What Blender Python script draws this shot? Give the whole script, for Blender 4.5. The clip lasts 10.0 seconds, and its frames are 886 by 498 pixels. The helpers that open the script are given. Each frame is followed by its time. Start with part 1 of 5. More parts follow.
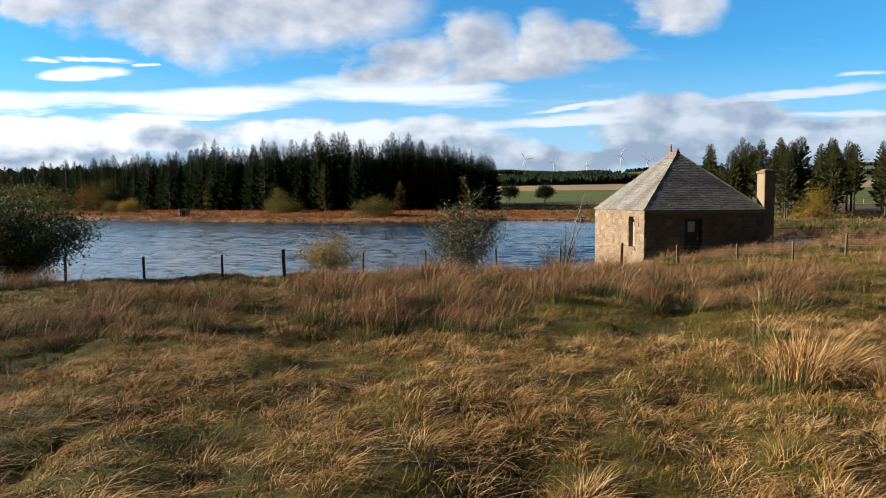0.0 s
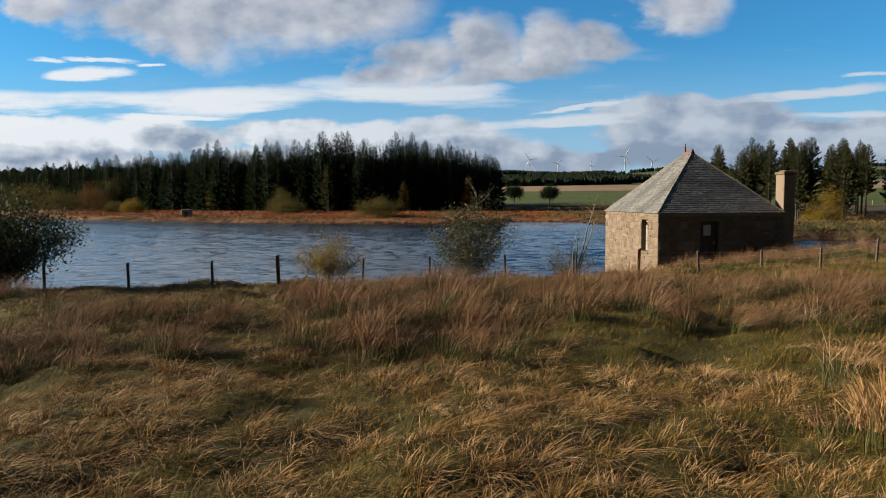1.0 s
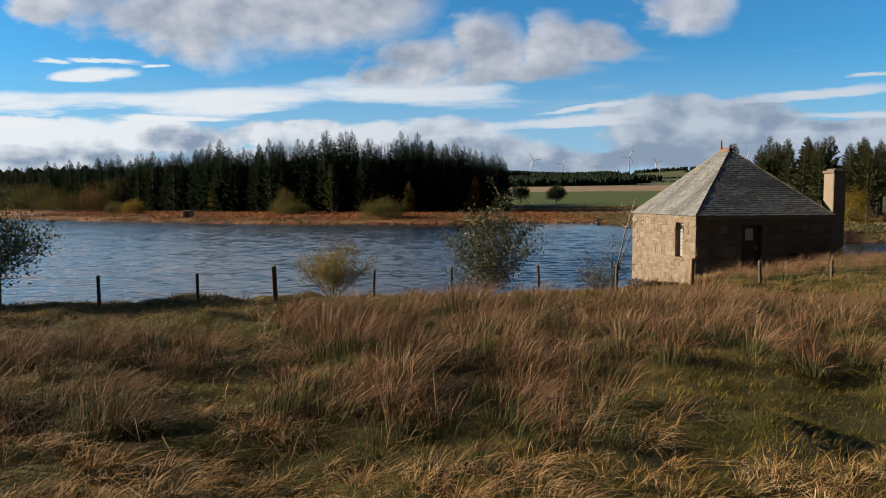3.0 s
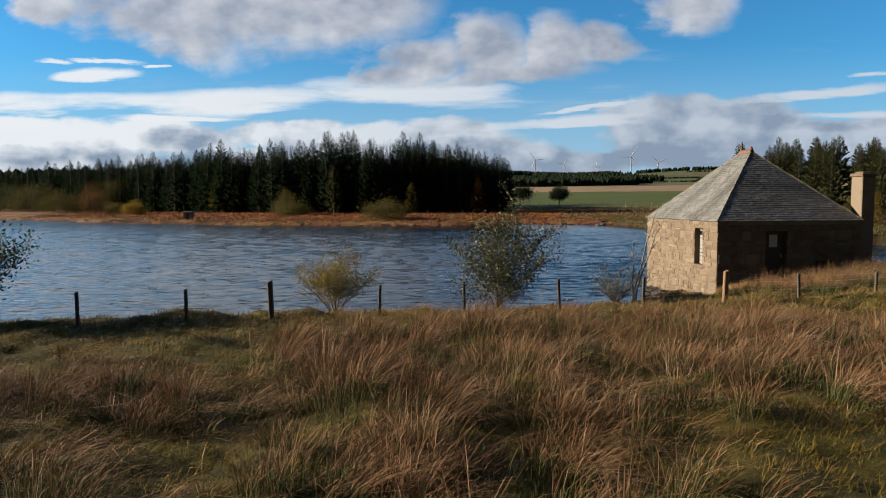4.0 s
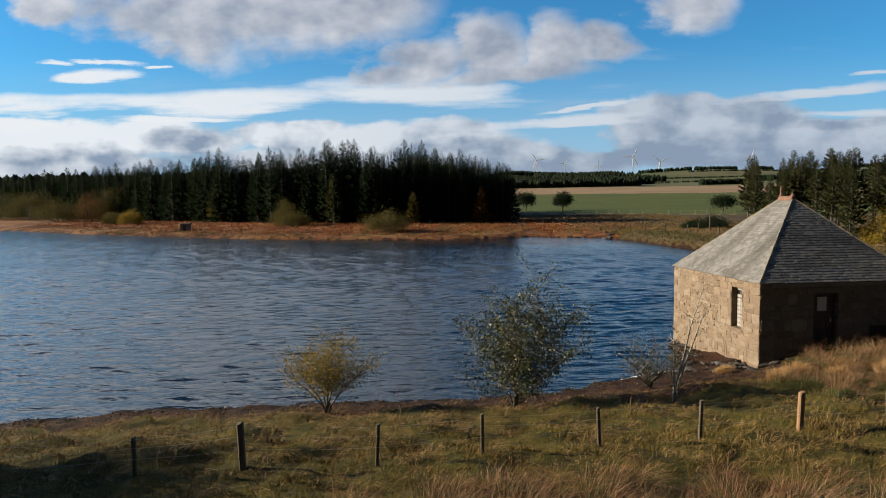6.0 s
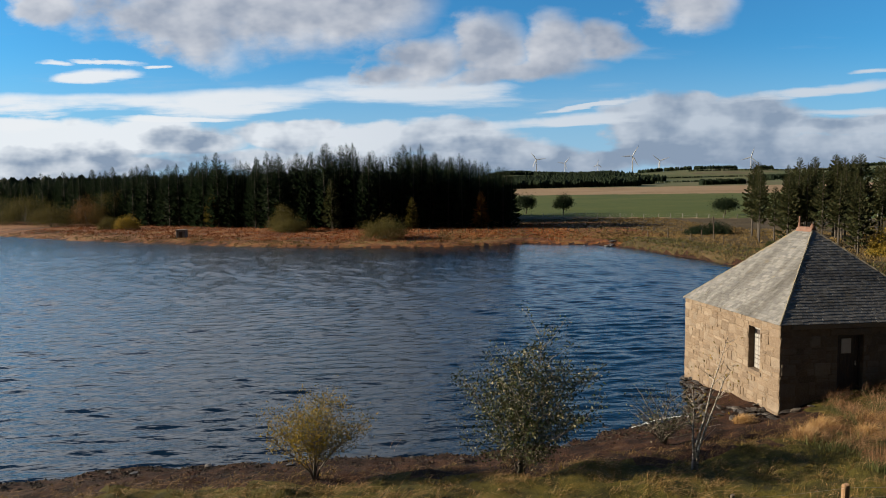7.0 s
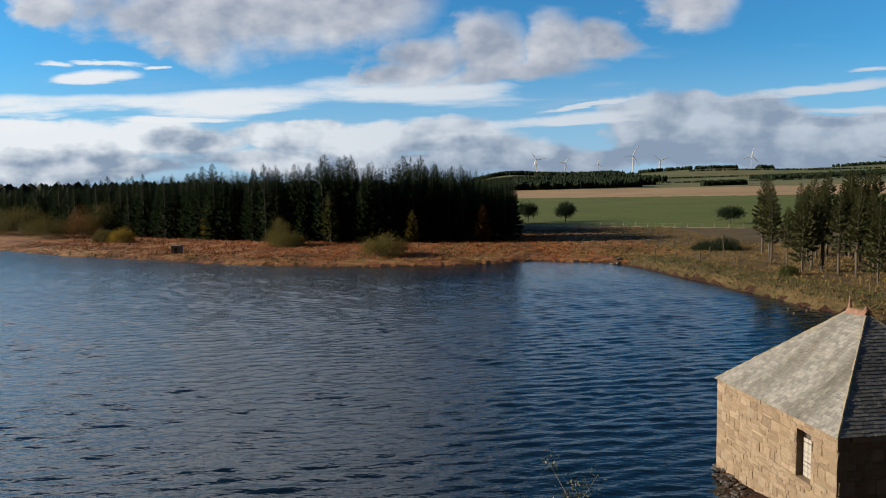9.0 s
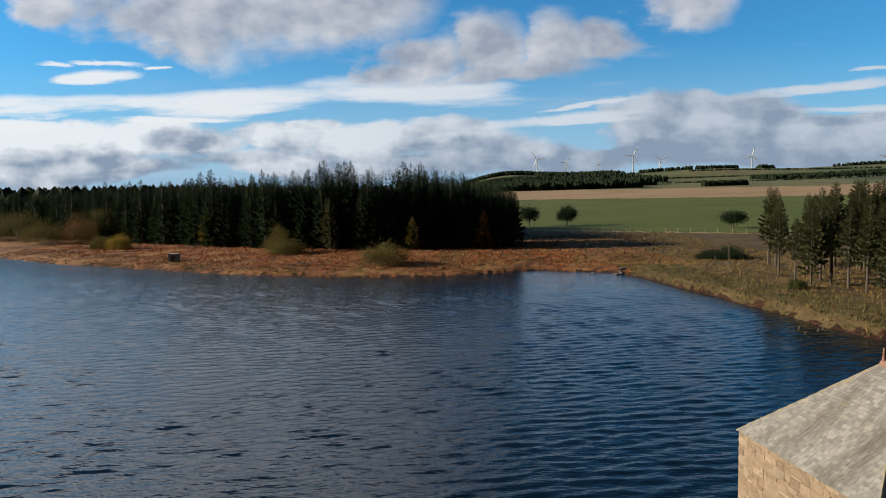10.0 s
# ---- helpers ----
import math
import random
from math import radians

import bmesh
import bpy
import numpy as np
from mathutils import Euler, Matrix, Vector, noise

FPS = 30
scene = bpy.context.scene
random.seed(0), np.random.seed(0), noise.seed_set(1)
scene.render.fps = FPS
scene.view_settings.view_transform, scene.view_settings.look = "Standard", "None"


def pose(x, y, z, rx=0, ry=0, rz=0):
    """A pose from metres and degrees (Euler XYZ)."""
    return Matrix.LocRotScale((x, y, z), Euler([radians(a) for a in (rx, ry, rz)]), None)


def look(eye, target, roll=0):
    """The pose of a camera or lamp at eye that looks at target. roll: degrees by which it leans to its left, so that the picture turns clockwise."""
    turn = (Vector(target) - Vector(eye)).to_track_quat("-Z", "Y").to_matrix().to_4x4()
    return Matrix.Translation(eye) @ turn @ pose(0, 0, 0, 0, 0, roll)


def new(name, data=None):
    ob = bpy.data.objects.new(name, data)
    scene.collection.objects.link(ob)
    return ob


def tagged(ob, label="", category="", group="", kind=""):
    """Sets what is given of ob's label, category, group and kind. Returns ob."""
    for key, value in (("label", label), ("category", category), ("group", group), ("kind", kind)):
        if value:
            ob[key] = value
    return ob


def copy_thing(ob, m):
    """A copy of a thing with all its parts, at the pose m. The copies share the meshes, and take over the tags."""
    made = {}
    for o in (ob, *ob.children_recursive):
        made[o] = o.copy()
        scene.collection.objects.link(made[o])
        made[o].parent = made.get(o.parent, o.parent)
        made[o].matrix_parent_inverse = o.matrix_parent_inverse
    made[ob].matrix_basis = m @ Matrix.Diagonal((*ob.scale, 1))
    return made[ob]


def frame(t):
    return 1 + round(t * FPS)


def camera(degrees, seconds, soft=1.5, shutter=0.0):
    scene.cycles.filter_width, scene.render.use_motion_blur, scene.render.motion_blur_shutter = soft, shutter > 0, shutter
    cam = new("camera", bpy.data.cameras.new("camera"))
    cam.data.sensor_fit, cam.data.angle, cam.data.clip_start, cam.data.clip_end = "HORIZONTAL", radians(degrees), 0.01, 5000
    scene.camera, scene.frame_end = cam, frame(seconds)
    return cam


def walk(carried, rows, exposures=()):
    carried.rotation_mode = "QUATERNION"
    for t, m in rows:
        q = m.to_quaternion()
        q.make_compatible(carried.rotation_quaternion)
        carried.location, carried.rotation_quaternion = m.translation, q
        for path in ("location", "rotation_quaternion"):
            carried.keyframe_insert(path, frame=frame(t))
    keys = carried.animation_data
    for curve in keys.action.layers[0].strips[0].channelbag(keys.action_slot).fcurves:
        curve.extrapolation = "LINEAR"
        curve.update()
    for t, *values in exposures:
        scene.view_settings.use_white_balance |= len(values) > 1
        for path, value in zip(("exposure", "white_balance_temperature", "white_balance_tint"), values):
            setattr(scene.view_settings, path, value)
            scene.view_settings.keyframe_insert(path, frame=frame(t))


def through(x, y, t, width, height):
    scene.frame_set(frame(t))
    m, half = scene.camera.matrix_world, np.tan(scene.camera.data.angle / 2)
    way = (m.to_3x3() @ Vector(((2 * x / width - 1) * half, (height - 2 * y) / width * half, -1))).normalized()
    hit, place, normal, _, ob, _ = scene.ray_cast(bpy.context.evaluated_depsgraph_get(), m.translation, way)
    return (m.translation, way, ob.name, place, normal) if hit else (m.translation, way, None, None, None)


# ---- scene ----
# Camera: a small aircraft glides towards the water and then climbs.
cam = camera(66.0, 10.0, soft=1.0)
EXPOSURES = [(0.0, 2.12), (0.2, 1.95), (0.45, 1.72), (0.8, 1.68), (10.0, 1.68)]
SKY_TINT = (0.23, 0.67, 0.93)
PATH = [
    (0, (0.556, 3.734, 4.381), (0.576, 5.728, 4.233), -0.4),
    (0.5, (0.585, 4.38, 4.423), (0.599, 6.374, 4.276), -0.4),
    (1, (0.521, 5.199, 4.456), (0.53, 7.193, 4.309), -0.3),
    (1.5, (0.403, 5.904, 4.493), (0.406, 7.899, 4.347), -0.3),
    (2, (0.246, 6.654, 4.493), (0.248, 8.649, 4.347), -0.3),
    (3.5, (-0.132, 9.014, 4.475), (-0.136, 11.009, 4.33), -0.3),
    (4, (-0.27, 9.808, 4.677), (-0.276, 11.803, 4.532), -0.3),
    (4.5, (-0.408, 10.653, 5.108), (-0.414, 12.648, 4.963), -0.2),
    (5, (-0.451, 11.517, 5.673), (-0.461, 13.512, 5.53), -0.3),
    (5.5, (-0.51, 12.339, 6.303), (-0.521, 14.334, 6.159), -0.4),
    (7, (-0.416, 15.0, 8.223), (-0.426, 16.994, 8.076), -0.6),
    (7.5, (-0.427, 15.857, 8.905), (-0.437, 17.852, 8.759), -0.6),
    (8, (-0.42, 16.78, 9.623), (-0.431, 18.775, 9.476), -0.7),
    (8.5, (-0.5, 17.582, 10.355), (-0.511, 19.576, 10.209), -0.7),
    (9, (-0.524, 18.411, 11.084), (-0.535, 20.405, 10.936), -0.8),
    (9.5, (-0.567, 19.312, 11.829), (-0.577, 21.306, 11.681), -0.9),
    (10, (-0.587, 20.288, 12.614), (-0.599, 22.283, 12.465), -0.9),
]
walk(cam, [(t, look(eye, target, roll)) for t, eye, target, roll in PATH], EXPOSURES)

# ---- world and sun ----
SUN_EL = 18.5
SUN_WAY = Vector((-1.0, 0.09, math.tan(radians(SUN_EL)) * 1.0)).normalized()  # from the place to the sun
lamp = bpy.data.lights.new("sun", "SUN")
lamp.energy, lamp.angle, lamp.color = 4.2, radians(0.6), (1.0, 0.85, 0.65)
sun = new("sun", lamp)
sun.matrix_world = look((0, 0, 60), Vector((0, 0, 60)) - SUN_WAY)

world = bpy.data.worlds.new("sky")
scene.world = world
world.use_nodes = True
wn, wl = world.node_tree.nodes, world.node_tree.links
wn.clear()


def wmath(op, a, b=None, c=None, clamp=False):
    n = wn.new("ShaderNodeMath")
    n.operation, n.use_clamp = op, clamp
    for i, v in enumerate((a, b, c)):
        if v is None:
            continue
        if isinstance(v, (int, float)):
            n.inputs[i].default_value = v
        else:
            wl.new(v, n.inputs[i])
    return n.outputs[0]


def wmix(fac, a, b, mode="MIX"):
    n = wn.new("ShaderNodeMix")
    n.data_type, n.blend_type = "RGBA", mode
    for i, v in ((0, fac), (6, a), (7, b)):
        if isinstance(v, (int, float)):
            n.inputs[i].default_value = v
        elif isinstance(v, tuple):
            n.inputs[i].default_value = (*v, 1)
        else:
            wl.new(v, n.inputs[i])
    return n.outputs[2]


def wstep(v, lo, hi):
    n = wn.new("ShaderNodeMapRange")
    n.interpolation_type = "SMOOTHSTEP"
    wl.new(v, n.inputs[0])
    n.inputs[1].default_value, n.inputs[2].default_value = lo, hi
    return n.outputs[0]


sky = wn.new("ShaderNodeTexSky")
sky.sky_type, sky.sun_disc = "NISHITA", False
sky.sun_elevation, sky.sun_rotation = radians(SUN_EL), math.atan2(SUN_WAY.x, SUN_WAY.y)
sky.air_density, sky.dust_density, sky.ozone_density = 1.0, 0.4, 2.5
tc = wn.new("ShaderNodeTexCoord")
sep = wn.new("ShaderNodeSeparateXYZ")
wl.new(tc.outputs["Generated"], sep.inputs[0])
depth = wmath("MAXIMUM", wmath("ABSOLUTE", sep.outputs[1]), 0.08)
U = wmath("DIVIDE", sep.outputs[0], depth)
V = wmath("DIVIDE", sep.outputs[2], depth)


def sky_noise(su, sv, scale, detail, rough=0.6, du=0.0, dv=0.0):
    c = wn.new("ShaderNodeCombineXYZ")
    wl.new(wmath("MULTIPLY_ADD", U, su, du), c.inputs[0])
    wl.new(wmath("MULTIPLY_ADD", V, sv, dv), c.inputs[1])
    n = wn.new("ShaderNodeTexNoise")
    n.inputs["Scale"].default_value, n.inputs["Detail"].default_value = scale, detail
    n.inputs["Roughness"].default_value = rough
    wl.new(c.outputs[0], n.inputs["Vector"])
    return n.outputs["Fac"]


puff = sky_noise(1, 1.5, 8.0, 8, 0.56)                      # billows
round_puff = sky_noise(1, 1.4, 8.0, 4, 0.52, 0.0, 0.0)
round_sunward = sky_noise(1, 1.4, 8.0, 4, 0.52, -0.022, 0.026)   # the same billows, a little nearer to the sun
wisp = sky_noise(1, 9.0, 3.5, 8, 0.60, 3.1)   # stretched streaks
soft_noise = sky_noise(1, 2.0, 5.0, 3, 0.45, 11.3)
fine = sky_noise(1, 2.0, 34.0, 6, 0.6, 7.7)

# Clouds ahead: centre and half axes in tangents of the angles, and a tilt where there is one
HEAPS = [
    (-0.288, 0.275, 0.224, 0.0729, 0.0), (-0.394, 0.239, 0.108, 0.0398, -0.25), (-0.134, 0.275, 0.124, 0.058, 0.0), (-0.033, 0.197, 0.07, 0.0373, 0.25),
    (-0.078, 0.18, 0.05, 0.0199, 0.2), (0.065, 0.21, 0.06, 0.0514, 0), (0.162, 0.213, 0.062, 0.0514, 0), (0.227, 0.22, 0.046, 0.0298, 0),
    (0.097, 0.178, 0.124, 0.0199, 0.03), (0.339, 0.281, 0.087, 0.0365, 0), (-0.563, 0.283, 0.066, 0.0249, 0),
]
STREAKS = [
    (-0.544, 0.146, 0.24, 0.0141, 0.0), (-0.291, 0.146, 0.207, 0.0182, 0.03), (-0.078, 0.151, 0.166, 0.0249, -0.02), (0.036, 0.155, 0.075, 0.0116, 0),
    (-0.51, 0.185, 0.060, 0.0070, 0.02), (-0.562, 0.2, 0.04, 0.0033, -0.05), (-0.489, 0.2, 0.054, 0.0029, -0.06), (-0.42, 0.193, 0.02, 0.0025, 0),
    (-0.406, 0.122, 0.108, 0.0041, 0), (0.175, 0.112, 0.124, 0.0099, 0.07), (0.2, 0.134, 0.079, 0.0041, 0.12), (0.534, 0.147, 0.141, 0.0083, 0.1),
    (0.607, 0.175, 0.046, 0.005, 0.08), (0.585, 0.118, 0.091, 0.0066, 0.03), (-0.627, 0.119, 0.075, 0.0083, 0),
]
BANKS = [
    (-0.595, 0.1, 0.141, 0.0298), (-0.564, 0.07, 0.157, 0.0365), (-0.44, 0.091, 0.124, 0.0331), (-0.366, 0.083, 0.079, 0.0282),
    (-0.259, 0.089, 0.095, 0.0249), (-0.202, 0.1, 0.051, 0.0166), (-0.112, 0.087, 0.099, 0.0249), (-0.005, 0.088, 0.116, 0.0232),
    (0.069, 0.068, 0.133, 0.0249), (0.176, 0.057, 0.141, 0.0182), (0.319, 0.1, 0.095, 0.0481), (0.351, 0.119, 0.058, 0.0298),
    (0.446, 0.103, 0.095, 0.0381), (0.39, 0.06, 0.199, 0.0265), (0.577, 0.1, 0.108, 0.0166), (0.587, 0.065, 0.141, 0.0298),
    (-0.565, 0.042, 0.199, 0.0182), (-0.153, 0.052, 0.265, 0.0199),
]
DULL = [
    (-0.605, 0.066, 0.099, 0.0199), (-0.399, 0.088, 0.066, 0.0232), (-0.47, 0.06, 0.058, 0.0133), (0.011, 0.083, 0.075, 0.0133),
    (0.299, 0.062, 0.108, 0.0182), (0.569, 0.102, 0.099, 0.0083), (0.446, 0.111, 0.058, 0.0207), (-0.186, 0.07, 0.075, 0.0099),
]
# Unseen clouds above the view, added so that the water reflects more light
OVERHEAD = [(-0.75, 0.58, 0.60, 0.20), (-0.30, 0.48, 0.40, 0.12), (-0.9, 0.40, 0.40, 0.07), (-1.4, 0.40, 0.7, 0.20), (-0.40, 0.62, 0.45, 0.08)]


def cloud_field(rows, u, v):
    """1 at the middle of a cloud, 0 on its rim, negative outside."""
    total = None
    for cu, cv, ru, rv, *tilt in rows:
        dx, dy = wmath("SUBTRACT", u, cu), wmath("SUBTRACT", v, cv)
        if tilt and tilt[0]:
            dy = wmath("MULTIPLY_ADD", dx, -tilt[0], dy)
        x, y = wmath("DIVIDE", dx, ru), wmath("DIVIDE", dy, rv)
        f = wmath("SUBTRACT", 1.0, wmath("MULTIPLY_ADD", x, x, wmath("MULTIPLY", y, y)))
        total = f if total is None else wmath("MAXIMUM", total, f)
    return wmath("MAXIMUM", total, -1.2)


def lump(n, k):
    return wmath("MULTIPLY", wmath("SUBTRACT", n, 0.5), k)


# Rims pushed about by the billows
WU = wmath("ADD", U, wmath("ADD", lump(puff, 0.16), lump(fine, 0.025)))
WV = wmath("ADD", V, wmath("ADD", lump(soft_noise, 0.07), lump(fine, 0.015)))
SV = wmath("ADD", V, wmath("ADD", lump(wisp, 0.03), lump(soft_noise, 0.015)))
left = wstep(wmath("MULTIPLY", U, -1.0), -0.45, 0.55)
ahead = wstep(sep.outputs[1], -0.25, 0.12)
relief = wmath("ADD", wmath("MULTIPLY", wmath("SUBTRACT", round_puff, round_sunward), 3.0), lump(fine, 0.35))

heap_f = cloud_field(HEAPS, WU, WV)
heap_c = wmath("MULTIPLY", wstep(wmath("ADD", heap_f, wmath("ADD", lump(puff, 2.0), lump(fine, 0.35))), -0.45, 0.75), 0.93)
heap_lit = wmath("ADD", wmath("MULTIPLY_ADD", left, 0.22, 0.42), wmath("ADD", relief, wmath("MULTIPLY", heap_f, -0.20)))
heap_lit = wmath("ADD", heap_lit, lump(soft_noise, 0.6), clamp=True)
heap_col = wmix(heap_lit, (2.05, 2.3, 2.8), (4.3, 4.35, 4.55))

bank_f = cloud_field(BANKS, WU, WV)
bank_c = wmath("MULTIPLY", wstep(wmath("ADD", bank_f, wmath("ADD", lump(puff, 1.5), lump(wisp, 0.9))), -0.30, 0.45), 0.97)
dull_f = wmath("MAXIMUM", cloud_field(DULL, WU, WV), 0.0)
bank_lit = wmath("ADD", wmath("MULTIPLY_ADD", left, 0.34, 0.44), wmath("ADD", wmath("MULTIPLY", relief, 1.2), wmath("MULTIPLY", dull_f, -0.5)))
bank_lit = wmath("ADD", bank_lit, wmath("ADD", lump(soft_noise, 0.9), lump(wisp, 0.8)))
bank_lit = wmath("MULTIPLY_ADD", wmath("SUBTRACT", wstep(V, 0.035, 0.110), 0.62), 0.75, bank_lit, clamp=True)     # dull flat bases, bright heads
bank_col = wmix(bank_lit, (1.55, 2.0, 2.7), wmix(left, (3.1, 3.5, 4.05), (5.1, 5.35, 5.6)))

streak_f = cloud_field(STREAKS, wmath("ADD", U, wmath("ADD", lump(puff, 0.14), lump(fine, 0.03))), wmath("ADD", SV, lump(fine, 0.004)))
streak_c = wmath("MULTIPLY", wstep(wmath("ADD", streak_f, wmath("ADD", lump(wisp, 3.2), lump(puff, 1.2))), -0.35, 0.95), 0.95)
streak_col = wmix(left, (3.7, 4.1, 4.6), (5.2, 5.4, 5.6))

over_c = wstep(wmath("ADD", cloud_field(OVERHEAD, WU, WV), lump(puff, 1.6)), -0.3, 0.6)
over_col = wmix(left, (4.2, 4.5, 4.9), (8.5, 9.2, 10.2))     # raised to brighten the water's reflection, most on the sun's side
high = wmath("MULTIPLY", wstep(wmath("ADD", wisp, wmath("MULTIPLY", V, -0.5)), 0.46, 0.72), 0.30)
clear = wmix(1.0, sky.outputs[0], SKY_TINT, "MULTIPLY")
low = wmath("MULTIPLY", wstep(wmath("MULTIPLY", V, -1.0), -0.055, 0.0), 0.45)
haze = wmath("MULTIPLY", wstep(wmath("MULTIPLY", V, -1.0), -0.24, 0.0), 0.9)
clear = wmix(haze, clear, (2.2, 3.3, 4.6))
colour = wmix(high, clear, (3.4, 3.7, 4.2))
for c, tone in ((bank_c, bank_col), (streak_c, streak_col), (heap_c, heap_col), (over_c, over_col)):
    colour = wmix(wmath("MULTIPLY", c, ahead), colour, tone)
colour = wmix(low, colour, (1.5, 2.05, 2.8))
colour = wmix(wmath("MULTIPLY", wmath("SUBTRACT", 1.0, ahead), 0.90), colour, (0.30, 0.31, 0.34))
back = wn.new("ShaderNodeBackground")
wl.new(colour, back.inputs[0])
back.inputs[1].default_value = 0.05
wout = wn.new("ShaderNodeOutputWorld")
wl.new(back.outputs[0], wout.inputs[0])

# ---- materials ----
class Mat:
    """A node material with a principled surface, built step by step."""

    def __init__(self, name, rough=0.8, metal=0.0):
        self.m = bpy.data.materials.new(name)
        self.m.use_nodes = True
        self.t = self.m.node_tree
        self.n, self.l = self.t.nodes, self.t.links
        self.p = self.n["Principled BSDF"]
        self.p.inputs["Roughness"].default_value = rough
        self.p.inputs["Metallic"].default_value = metal
        tcn = self.n.new("ShaderNodeTexCoord")
        self.obj = tcn.outputs["Object"]

    def put(self, sock, v):
        if isinstance(v, (int, float)):
            sock.default_value = v
        elif isinstance(v, tuple):
            sock.default_value = (*v, 1) if len(v) == 3 else v
        else:
            self.l.new(v, sock)

    def noise(self, scale, detail=4, rough=0.6, stretch=None, turn=0.0, world=False):
        n = self.n.new("ShaderNodeTexNoise")
        n.inputs["Scale"].default_value, n.inputs["Detail"].default_value = scale, detail
        n.inputs["Roughness"].default_value = rough
        src = self.obj
        if world:
            src = self.n.new("ShaderNodeNewGeometry").outputs["Position"]
        if stretch:
            mp = self.n.new("ShaderNodeMapping")
            mp.inputs["Scale"].default_value = stretch
            mp.inputs["Rotation"].default_value = (0, 0, radians(turn))
            self.l.new(src, mp.inputs[0])
            src = mp.outputs[0]
        self.l.new(src, n.inputs["Vector"])
        return n.outputs["Fac"]

    def ramp(self, v, stops):
        r = self.n.new("ShaderNodeValToRGB")
        e = r.color_ramp.elements
        while len(e) < len(stops):
            e.new(0.5)
        for i, (p, c) in enumerate(stops):
            e[i].position, e[i].color = p, (*c, 1)
        self.l.new(v, r.inputs[0])
        return r.outputs[0]

    def mix(self, fac, a, b, mode="MIX"):
        n = self.n.new("ShaderNodeMix")
        n.data_type, n.blend_type = "RGBA", mode
        self.put(n.inputs[0], fac), self.put(n.inputs[6], a), self.put(n.inputs[7], b)
        return n.outputs[2]

    def step(self, v, lo, hi, to=1.0):
        n = self.n.new("ShaderNodeMapRange")
        self.l.new(v, n.inputs[0])
        n.inputs[1].default_value, n.inputs[2].default_value, n.inputs[4].default_value = lo, hi, to
        return n.outputs[0]

    def island(self):
        return self.n.new("ShaderNodeNewGeometry").outputs["Random Per Island"]

    def piece(self):
        return self.n.new("ShaderNodeObjectInfo").outputs["Random"]

    def colour(self, v):
        self.put(self.p.inputs["Base Color"], v)
        return self

    def bump(self, v, strength=0.4, distance=0.02):
        b = self.n.new("ShaderNodeBump")
        b.inputs["Strength"].default_value, b.inputs["Distance"].default_value = strength, distance
        self.l.new(v, b.inputs["Height"])
        self.l.new(b.outputs[0], self.p.inputs["Normal"])
        return self


def leafy(name, stops, shine=0.75, patch=0.0, dark=(0.05, 0.04, 0.02), through=0.09, coherent=0.0):
    """Blades and leaves: the colour differs from blade to blade, some light comes through."""
    m = Mat(name, shine)
    pick = m.island()
    if coherent:
        pick = m.n.new("ShaderNodeMath")
        pick.operation = "MULTIPLY_ADD"
        m.l.new(m.step(m.noise(coherent, 3, 0.6, world=True), 0.30, 0.70), pick.inputs[0])
        pick.inputs[1].default_value = 0.62
        less = m.n.new("ShaderNodeMath")
        less.operation = "MULTIPLY"
        m.l.new(m.island(), less.inputs[0])
        less.inputs[1].default_value = 0.38
        m.l.new(less.outputs[0], pick.inputs[2])
        pick = pick.outputs[0]
    c = m.ramp(pick, stops)
    if patch:
        c = m.mix(m.step(m.noise(patch, 3, world=True), 0.42, 0.62, 0.7), c, dark)
    m.colour(c)
    tr = m.n.new("ShaderNodeBsdfTranslucent")
    m.put(tr.inputs[0], c)
    ms = m.n.new("ShaderNodeMixShader")
    ms.inputs[0].default_value = through
    m.l.new(m.p.outputs[0], ms.inputs[1]), m.l.new(tr.outputs[0], ms.inputs[2])
    m.l.new(ms.outputs[0], m.n["Material Output"].inputs[0])
    m.p.inputs["Specular IOR Level"].default_value = 0.12
    return m.m


def earth(name, stops, scale, bump=0.3, fine=9.0, distance=0.05):
    m = Mat(name, 0.95)
    big, small = m.noise(scale, 5), m.noise(scale * fine, 6, 0.7)
    c = m.ramp(m.mix(0.45, big, small), stops)
    m.p.inputs["Specular IOR Level"].default_value = 0.15
    return m.colour(c).bump(small, bump, distance).m


M_TURF = earth("turf", [(0.36, (0.0115, 0.0094, 0.0018)), (0.45, (0.0345, 0.0315, 0.0042)), (0.53, (0.0655, 0.0557, 0.0078)), (0.60, (0.1012, 0.0725, 0.0126)), (0.68, (0.1437, 0.0966, 0.0222))], 1.3, 1.0, 22, 0.10)
M_SHORE = earth("shore_soil", [(0.38, (0.0037, 0.0023, 0.0015)), (0.46, (0.0165, 0.0067, 0.0030)), (0.53, (0.0338, 0.0142, 0.0067)), (0.60, (0.0488, 0.0225, 0.0105)), (0.68, (0.0878, 0.0540, 0.0300))], 1.6, 1.0, 9, 0.12)
M_BRACKEN = earth("bracken_bank", [(0.38, (0.0263, 0.0120, 0.0045)), (0.45, (0.0809, 0.0284, 0.0083)), (0.52, (0.1313, 0.0516, 0.0158)), (0.58, (0.1575, 0.0860, 0.0300)), (0.66, (0.0872, 0.0662, 0.0188))], 0.10, 1.0, 8, 0.3)
M_PASTURE = earth("pasture", [(0.35, (0.0260, 0.0392, 0.0034)), (0.45, (0.0380, 0.0529, 0.0051)), (0.55, (0.0460, 0.0588, 0.0068)), (0.65, (0.0660, 0.0647, 0.0102))], 0.03, 0.2, 10, 0.2)
